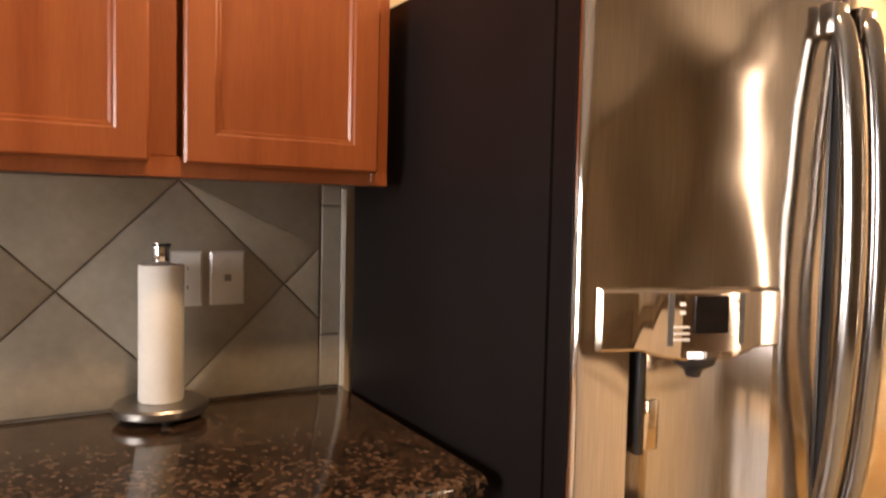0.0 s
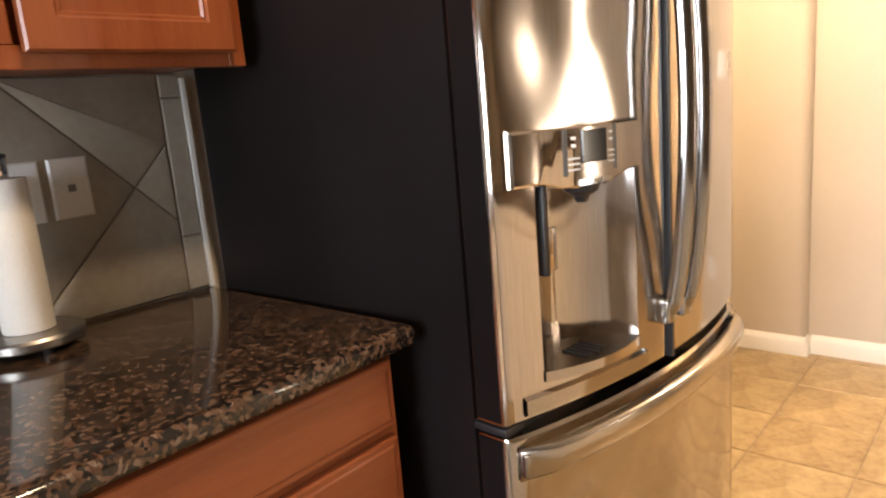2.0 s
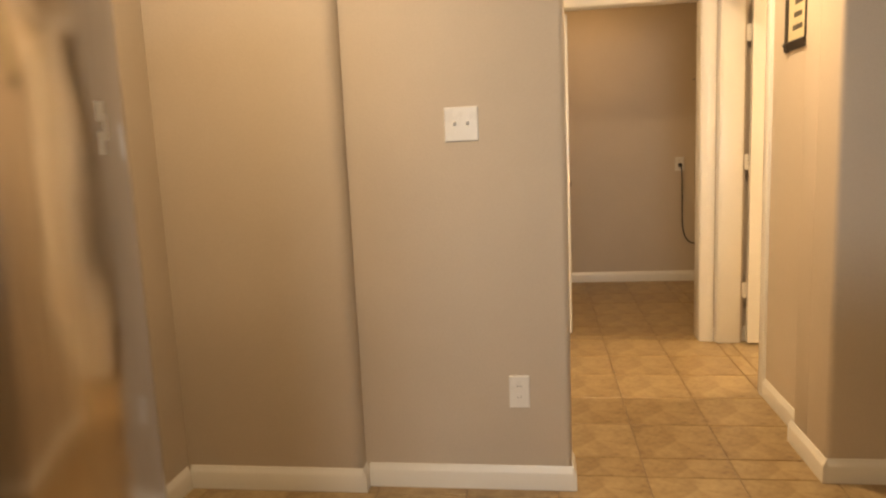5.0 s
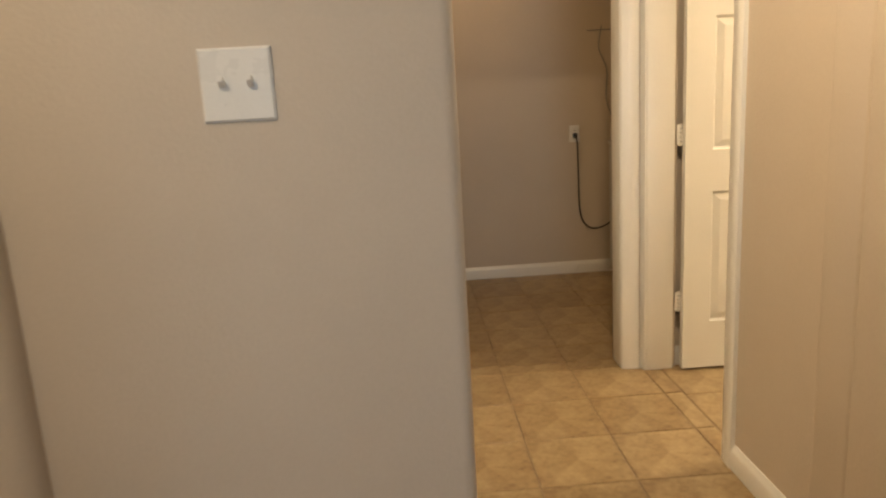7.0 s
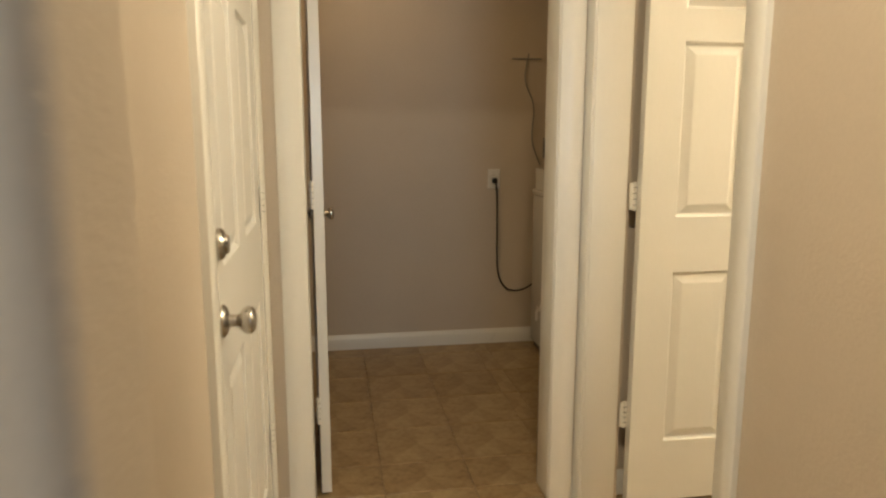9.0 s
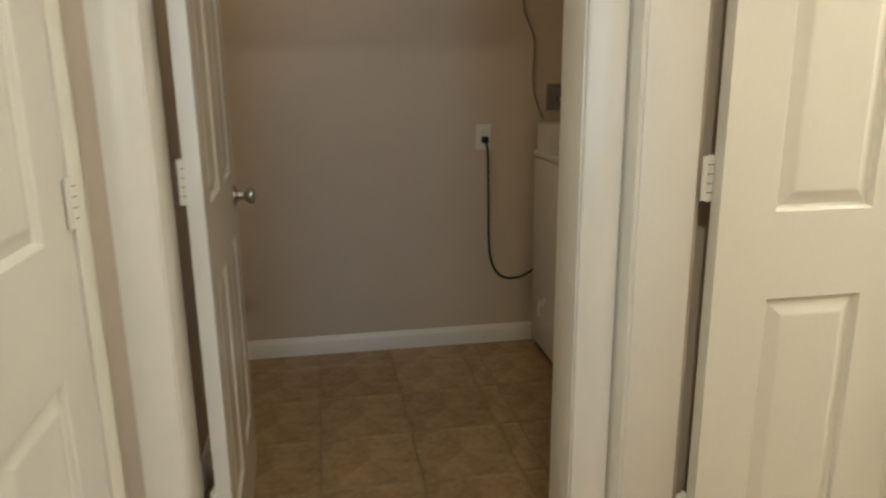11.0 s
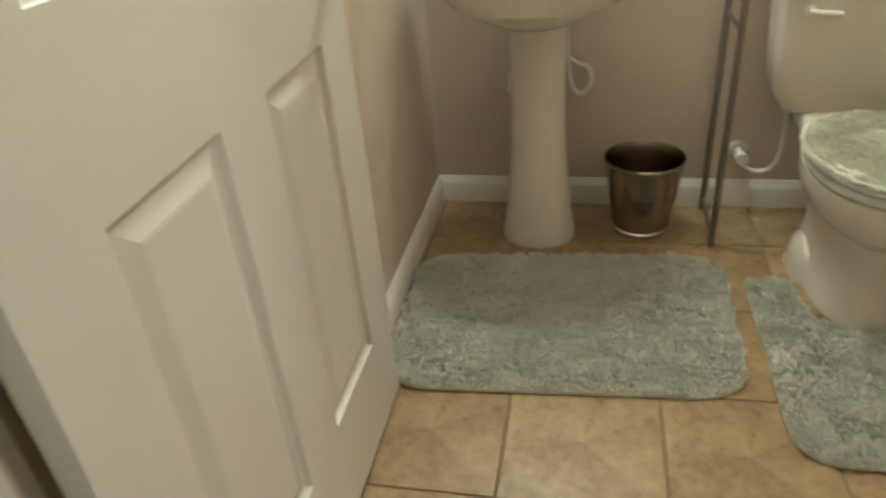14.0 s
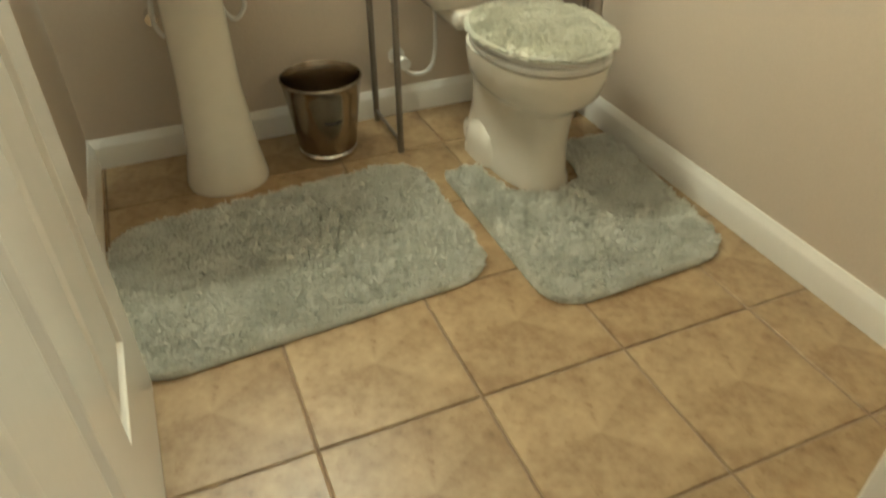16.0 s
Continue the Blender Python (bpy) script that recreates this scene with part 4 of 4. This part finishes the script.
part("valve", rod((5.43, BY0, 0.42), (5.43, BY0 + 0.06, 0.42), 0.016, 14), CHROME, hose, "chrome stop valve")

can = thing("waste_bin", (4.858, -2.567, 0), "shiny metal waste bin on the tiled floor", "waste bin")
part("bin_body", lathe([(0.078, 0.022), (0.086, 0.026), (0.110, 0.20), (0.1145, 0.228), (0.1175, 0.232), (0.1175, 0.238), (0.114, 0.240), (0.111, 0.232), (0.106, 0.20), (0.082, 0.035), (0.01, 0.03)], 48), surface("bin_metal", (0.30, 0.255, 0.20), (0.40, 0.345, 0.275), 0.20, 1, 4, 300, 0.08, (1, 1, 0.05)), can)
part("bin_foot", lathe([(0.084, 0.0), (0.086, 0.003), (0.086, 0.016), (0.079, 0.024)], 48), CHROME, can, "chrome foot ring")
part("bin_handle", tube([(-0.024, 0.0985, 0.137), (-0.010, 0.101, 0.133), (0.010, 0.101, 0.133), (0.024, 0.0985, 0.137)], 0.0035, 8), DARK, can, "small dark grip")

# over-toilet stand of metal tube
stand = thing("bathroom_stand", (0, 0, 0), "dull metal tube shelf stand around the toilet tank", "stand")
for sx in (4.660, 4.060):
    for sy in (-2.466, -2.697):
        part("post", rod((sx, sy, 0.0), (sx, sy, 1.60), 0.0095, 12), BRONZE, stand)
    part("cross_bar", rod((sx, -2.697, 0.035), (sx, -2.466, 0.035), 0.006, 8), BRONZE, stand)
    part("cross_bar", rod((sx, -2.697, 0.62), (sx, -2.466, 0.62), 0.006, 8), BRONZE, stand)
    part("cross_bar", rod((sx, -2.697, 1.60), (sx, -2.466, 1.60), 0.0095, 8), BRONZE, stand)
part("back_bar", rod((4.060, -2.697, 1.15), (4.660, -2.697, 1.15), 0.006, 8), BRONZE, stand)

# toilet
toilet = thing("toilet", (TX, BY0, 0), "cream white porcelain toilet with closed lid", "toilet")
rings = [oval(0, yc, z, rx, ry, 40, 2.3, bk) for z, rx, yc, ry, bk in (
    (0.0, 0.108, 0.40, 0.26, 0.243), (0.015, 0.108, 0.40, 0.26, 0.243), (0.035, 0.101, 0.40, 0.23, 0.232), (0.12, 0.097, 0.40, 0.20, 0.226), (0.195, 0.100, 0.41, 0.20, 0.224),
    (0.222, 0.104, 0.415, 0.19, 0.222), (0.246, 0.120, 0.435, 0.19, 0.228), (0.278, 0.150, 0.462, 0.198, 0.238), (0.335, 0.166, 0.475, 0.20, 0.240), (0.362, 0.167, 0.475, 0.20, 0.240), (0.367, 0.152, 0.475, 0.185, 0.225))]
part("bowl", loft(rings), PORC, toilet)
for s in (-1, 1):
    part("bolt_cap", lathe([(0.020, 0.0), (0.020, 0.022), (0.014, 0.032), (0.004, 0.035)], 16, s * 0.108, 0.330), PORC, toilet)
    part("trap_bulge", loft([oval(s * 0.092, 0.37, z, r, r * 2.6, 24) for z, r in ((0.0, 0.036), (0.05, 0.034), (0.085, 0.026), (0.105, 0.008))]), PORC, toilet)
part("seat", loft([oval(0, 0.490, z, a, b, 44, 2.2, c) for z, a, b, c in ((0.368, 0.163, 0.195, 0.222), (0.371, 0.168, 0.200, 0.227), (0.382, 0.168, 0.200, 0.227), (0.386, 0.163, 0.195, 0.222))]), WHITE, toilet)
part("lid", loft([oval(0, 0.490, z, a, b, 44, 2.2, c) for z, a, b, c in ((0.388, 0.161, 0.195, 0.220), (0.391, 0.166, 0.199, 0.225), (0.400, 0.165, 0.198, 0.224), (0.404, 0.157, 0.19, 0.214))]), WHITE, toilet)
part("tank", loft([oval(0, 0.115, z, a, b, 44, 6.0) for z, a, b in ((0.375, 0.150, 0.070), (0.383, 0.165, 0.080), (0.43, 0.192, 0.092), (0.55, 0.205, 0.097), (0.70, 0.212, 0.10))]), PORC, toilet)
part("tank_neck", box(-0.12, 0.12, 0.05, 0.24, 0.33, 0.385, 0.02, 3), PORC, toilet)
part("tank_lid", loft([oval(0, 0.117, z, a, b, 44, 6.0) for z, a, b in ((0.701, 0.215, 0.102), (0.706, 0.222, 0.108), (0.730, 0.222, 0.108), (0.740, 0.214, 0.10))]), PORC, toilet)
lev = part("flush_lever", rod((0.150, 0.212, 0.655), (0.150, 0.226, 0.655), 0.014, 16), WHITE, toilet, "white flush lever")
part("lever_arm", tube([(0.155, 0.228, 0.655), (0.12, 0.232, 0.652), (0.080, 0.230, 0.648)], 0.008, 10), WHITE, lev)
for k, (bx, bw) in enumerate(((-0.130, 0.010), (-0.132, 0.034), (-0.132, 0.030), (-0.132, 0.032))):
    zz = 0.655 if k == 0 else 0.632 - 0.010 * k
    part("label_bar", box(bx - bw / 2, bx + bw / 2, 0.2125, 0.2140, zz, zz + (0.022 if k == 0 else 0.004)), INK, toilet, "dark printed mark on the tank")


# pile of rugs
def blades(spots, lo, hi, size, lean):
    """Short tufts on the given (x, y, z, normal) spots, leaning together in small clumps, one mesh."""
    verts, faces = [], []
    for x, y, z, n in spots:
        a = random.uniform(0, 2 * math.pi)
        clump = noise.noise_vector(Vector((x * 38, y * 38, 1.7)))
        wide = noise.noise(Vector((x * 11, y * 11, 4.2)))
        l = random.uniform(lo, hi) * (1 + 0.42 * clump.z + 0.16 * wide)
        d = Vector((math.cos(a), math.sin(a), 0)) * size * random.uniform(0.6, 1.2)
        tip = Vector(n) * l + Vector((clump.x * 1.0 * lean + random.uniform(-lean, lean) * 0.8, clump.y * 1.0 * lean + random.uniform(-lean, lean) * 0.8, 0))
        p = Vector((x, y, z))
        k = len(verts)
        verts += [p - d, p + d, p + d * 0.7 + tip, p - d * 0.7 + tip]
        faces.append((k, k + 1, k + 2, k + 3))
    me = bpy.data.meshes.new("pile")
    me.from_pydata(verts, [], faces)
    return me


def inside(poly, x, y):
    hit = False
    for (ax, ay), (bx, by) in zip(poly, poly[1:] + poly[:1]):
        if (ay > y) != (by > y) and x < (bx - ax) * (y - ay) / (by - ay) + ax:
            hit = not hit
    return hit


def round_poly(pts, r, n=6, big=()):
    out = []
    for i, p in enumerate(pts):
        p0, p1, p2 = Vector(pts[i - 1]), Vector(p), Vector(pts[(i + 1) % len(pts)])
        q = 0.11 if p in big else r
        a, b = p1 + (p0 - p1).normalized() * q, p1 + (p2 - p1).normalized() * q
        for k in range(n + 1):
            u = k / n
            out.append(tuple(a * (1 - u) ** 2 + p1 * 2 * u * (1 - u) + b * u * u))
    return out


def rug(name, poly, label, count):
    ob = thing(name, (0, 0, 0), label, "rug")
    part("backing", loft([[(x, y, 0.001) for x, y in poly], [(x, y, 0.008) for x, y in poly]]), BACKING, ob)
    xs, ys = [p[0] for p in poly], [p[1] for p in poly]
    spots = []
    while len(spots) < count:
        x, y = random.uniform(min(xs), max(xs)), random.uniform(min(ys), max(ys))
        if inside(poly, x, y):
            spots.append((x, y, 0.007, (0, 0, 1)))
    n = len(poly)
    for i in range(n):
        (ax, ay), (bx, by) = poly[i], poly[(i + 1) % n]
        length = math.hypot(bx - ax, by - ay)
        for k in range(int(length * 1500)):
            u = random.random()
            x, y = ax + (bx - ax) * u, ay + (by - ay) * u
            out = 0.005 * max(0.0, noise.noise(Vector((x * 55, y * 55, 8.1))))
            spots.append((x + (by - ay) / length * out, y - (bx - ax) / length * out, 0.005, ((by - ay) / length * 0.7, -(bx - ax) / length * 0.7, 0.7)))
    me = blades(spots, 0.009, 0.015, 0.0022, 0.010)
    me.materials.append(PILE)
    pile = new("shag_surface", me)
    pile.parent = ob
    pile["kind"] = "stuff"
    return ob


rug("bath_rug", round_poly([(5.500, -2.335), (5.480, -1.772), (4.648, -1.822), (4.648, -2.392)][::-1], 0.12), "sage green shaggy bath rug in front of the sink", 62000)
half = [(4.600, -2.285), (4.598, -1.648), (4.085, -1.672), (4.035, -2.300), (4.225, -2.300), (4.226, -2.20), (4.250, -2.110), (4.358, -2.062), (4.462, -2.110), (4.486, -2.20), (4.488, -2.285)]
rug("toilet_rug", round_poly(half[::-1], 0.028, big=half[1:3]), "sage green shaggy contour rug around the toilet foot", 38000)
cover = thing("lid_cover", (TX, BY0, 0), "pale sage shaggy cover on the toilet lid", "lid cover")
part("cover_base", loft([oval(0, 0.490, z, a, b, 44, 2.2, c) for z, a, b, c in ((0.404, 0.170, 0.204, 0.231), (0.414, 0.172, 0.206, 0.233), (0.422, 0.161, 0.193, 0.220), (0.426, 0.09, 0.11, 0.12))]), LID_PILE, cover)
spots = []
while len(spots) < 20000:
    x, y = random.uniform(-0.17, 0.17), random.uniform(-0.21, 0.24)
    r = math.hypot(x / 0.171, y / (0.232 if y > 0 else 0.205))
    if r < 1:
        spots.append((x, 0.490 + y, 0.425 - 0.012 * r ** 6, (x * 1.5 * r ** 4, y * 1.5 * r ** 4, 1)))
for k in range(5000):
    a = random.uniform(0, 2 * math.pi)
    c, s2 = math.cos(a), math.sin(a)
    spots.append((0.171 * c, 0.490 + s2 * (0.232 if s2 > 0 else 0.205), random.uniform(0.404, 0.418), (c, s2, 0.1)))
me = blades(spots, 0.007, 0.012, 0.0017, 0.006)
me.materials.append(LID_PILE)
pile = new("shag_surface", me)
pile.parent = cover
pile["kind"] = "stuff"

valve = thing("water_valve", (4.573, BY0, 0.195), "white water supply valve with a hose to the toilet", "valve")
part("rose", loft([[(r * math.cos(2 * math.pi * k / 20), d, r * math.sin(2 * math.pi * k / 20)) for k in range(20)] for r, d in ((0.028, 0.0), (0.026, 0.006), (0.012, 0.012))]), WHITE, valve)
part("valve_body", rod((0, 0.0, 0), (0, 0.065, 0), 0.011, 14), WHITE, valve)
part("valve_handle", rod((0, 0.062, 0.0), (0, 0.085, 0.0), 0.019, 14), WHITE, valve)
part("hose", tube([(0, 0.05, 0.0), (-0.015, 0.052, -0.035), (-0.05, 0.055, -0.050), (-0.09, 0.06, -0.035), (-0.105, 0.07, 0.03), (-0.10, 0.08, 0.20)], 0.0065, 10), WHITE, valve)

# towel and ring on the wall beside the sink
ring_ob = thing("towel_ring", (BX1, -2.04, 1.42), "bronze towel ring on the bathroom wall", "towel ring")
part("ring_post", rod((0.0, 0, 0.06), (-0.06, 0, 0.06), 0.010, 12), BRONZE, ring_ob)
part("ring_rose", rod((0.0, 0, 0.06), (-0.010, 0, 0.06), 0.026, 20), BRONZE, ring_ob)
part("ring", tube([(-0.055, 0.075 * math.sin(a), 0.0 + 0.075 * math.cos(a) - 0.01) for a in [2 * math.pi * k / 12 for k in range(13)]], 0.0045, 8), BRONZE, ring_ob)
towel = thing("hand_towel", (BX1 - 0.055, -2.04, 1.03), "green and cream patterned hand towel hanging from the ring", "towel")
rings = []
for j in range(13):
    z = 0.36 * j / 12
    wd = 0.105 - 0.055 * (j / 12) ** 2
    row = []
    for i in range(28):
        a = 2 * math.pi * i / 28
        yy = wd * math.cos(a)
        row.append((0.020 * math.sin(a) * (1 + 0.3 * (j / 12)) + 0.007 * math.sin(yy * 70 + 1.5 * math.sin(z * 7)), yy + 0.004 * math.sin(z * 20), z + 0.006 * math.sin(yy * 25)))
    rings.append(row)
part("cloth", loft(rings), CLOTH, towel, angle=60)
holder = thing("tumbler_holder", (BX1, -2.22, 1.17), "wall-mounted metal holder with a smoky glass tumbler", "tumbler holder")
part("rose", rod((0.0, 0.03, -0.03), (-0.010, 0.03, -0.03), 0.024, 20), BRONZE, holder)
part("arm", tube([(0.0, 0.03, -0.03), (-0.03, 0.025, -0.03), (-0.052, 0.008, -0.03)], 0.006, 10), BRONZE, holder)
part("ring", tube([(-0.088 + 0.041 * math.cos(a), 0.041 * math.sin(a), -0.03) for a in [2 * math.pi * k / 16 for k in range(17)]], 0.004, 8), BRONZE, holder)
cup = part("glass", lathe([(0.030, -0.055), (0.034, -0.050), (0.038, 0.040), (0.038, 0.046), (0.034, 0.046), (0.030, -0.040), (0.004, -0.044)], 28, -0.088, 0), SMOKE, holder, "smoky grey glass")
part("rim_band", lathe([(0.0385, 0.034), (0.0395, 0.036), (0.0395, 0.047), (0.0385, 0.049)], 28, -0.088, 0), DARK, cup, "dark rim")

# light over the sink
vl = thing("vanity_light", (SINK_X, BY0, 2.02), "three-bulb vanity light above the sink", "wall lamp")
part("bar", box(-0.33, 0.33, 0.0, 0.03, -0.05, 0.05, 0.008, 3), CHROME, vl)
for vx, vz in VANITY:
    b = part("shade_arm", rod((vx - SINK_X, 0.03, 0), (vx - SINK_X, 0.10, 0), 0.012, 12), CHROME, vl)
for lx, ly, watts, wide in LAMPS:
    k = wide / 0.15
    cl = thing("ceiling_light", (lx, ly, H), "white round recessed ceiling light, lit", "ceiling light", group="recessed lights")
    part("trim_ring", lathe([(0.092 * k, -0.001), (0.092 * k, -0.006), (0.075 * k, -0.012), (0.070 * k, -0.004)], 32), WHITE, cl)
    part("lens", lathe([(0.069 * k, -0.004), (0.04 * k, -0.006), (0.005, -0.007)], 32), LENS, cl)

# ---- tiles, last ----
splash = thing("backsplash", (0, 0, 0), "grey-beige stone tile backsplash laid diagonally", "backsplash", kind="structure")
part("bed", box(-0.75, 1.0, WALL_Y - 0.006, WALL_Y - 0.0005, 0.9145, UB + 0.010), BGROUT, splash)
DC, DZC, DR = 0.635, 1.163, 0.229
for i in range(-7, 4):
    for j in range(-3, 4):
        cx, cz = DC + (i + j) * DR, DZC + (i - j) * DR
        poly = clip_box([(cx - DR, cz), (cx, cz - DR), (cx + DR, cz), (cx, cz + DR)], -0.74, 0.948, 0.916, UB + 0.010)
        if len(poly) < 3:
            continue
        clean = [p for k, p in enumerate(poly) if math.dist(p, poly[k - 1]) > 0.004]
        area2 = abs(sum(p[0] * q[1] - q[0] * p[1] for p, q in zip(clean, clean[1:] + clean[:1])))
        if len(clean) < 3 or area2 < 0.0008:
            continue
        steps = ((0.0016, WALL_Y - 0.003), (0.0020, WALL_Y - 0.0105), (0.0045, WALL_Y - 0.012))
        part("tile", loft([[(x, y, z) for x, z in inset_poly(clean, d)] for d, y in steps]), SPLASH, splash)
for z0, z1 in ((0.916, 1.040), (1.040, 1.345), (1.345, UB + 0.010)):
    part("border_tile", loft([[(0.950 + d, y, z0 + d), (1.000 - d, y, z0 + d), (1.000 - d, y, z1 - d), (0.950 + d, y, z1 - d)] for d, y in ((0.0015, WALL_Y - 0.003), (0.002, WALL_Y - 0.0105), (0.004, WALL_Y - 0.012))]), SPLASH, splash)
part("edge_trim", box(1.0005, 1.0105, WALL_Y - 0.016, WALL_Y - 0.001, 0.9145, UB), TRIM, splash, "white edge trim")

floor = structure("floor", box(-3.1, LX1, -6.6, WALL_Y, -0.25, -0.004), GROUT, "beige ceramic tile floor with dark joints", "floor")
SHARED = {}


def floor_tiles(x0, x1, y0, y1, ox, oy, s, joint, picked):
    """Square tiles over a rectangle, cut at its edges; those outside picked go into one mesh."""
    rest = bmesh.new()
    i0, i1 = math.floor((x0 - ox) / s), math.ceil((x1 - ox) / s)
    j0, j1 = math.floor((y0 - oy) / s), math.ceil((y1 - oy) / s)
    for i in range(i0, i1):
        for j in range(j0, j1):
            a, b = max(ox + i * s, x0), min(ox + (i + 1) * s, x1)
            c, d = max(oy + j * s, y0), min(oy + (j + 1) * s, y1)
            if b - a < 0.01 or d - c < 0.01:
                continue
            w, h = round(b - a - joint, 3), round(d - c - joint, 3)
            cx, cy = (a + b) / 2, (c + d) / 2
            steps = ((0.0, -0.006), (0.0, -0.0018), (0.002, 0.0))

            def rings(px, py):
                return [[(px - w / 2 + k, py - h / 2 + k, z), (px + w / 2 - k, py - h / 2 + k, z), (px + w / 2 - k, py + h / 2 - k, z), (px - w / 2 + k, py + h / 2 - k, z)] for k, z in steps]

            if picked[0] < cx < picked[1] and picked[2] < cy < picked[3]:
                if (w, h) not in SHARED:
                    SHARED[(w, h)] = mesh_of("tile", loft(rings(0, 0)), TILE, 0)
                ob = new("tile", SHARED[(w, h)])
                ob.location = (cx, cy, 0.0004 * math.sin(i * 7.3 + j * 3.1) - 0.0004)
                ob.parent = floor
            else:
                loft(rings(cx, cy), bm=rest)
    if len(rest.verts):
        ob = part("tile_field", rest, TILE, floor, angle=0)
        ob["kind"] = "stuff"


floor_tiles(-3.0, 3.70, -6.5, WALL_Y, 3.19, -0.115, 0.335, 0.006, (1.4, 3.7, -0.9, 1.7))
floor_tiles(3.70, 5.64, -0.865, 0.30, 3.19, -0.115, 0.335, 0.006, (3.6, 7.5, -2, 0.5))
floor_tiles(5.64, LX1, -0.865, 0.30, 3.19, -0.115, 0.335, 0.003, (3.6, 7.5, -2, 0.5))
floor_tiles(5.64, LX1, -2.0, -0.865, 3.19, -0.115, 0.335, 0.003, (3.6, 7.5, -2, 0.5))
floor_tiles(BX0, BX1, BY0, -0.868, 5.170, -1.500, 0.325, 0.0048, (4, 6, -3, -0.8))
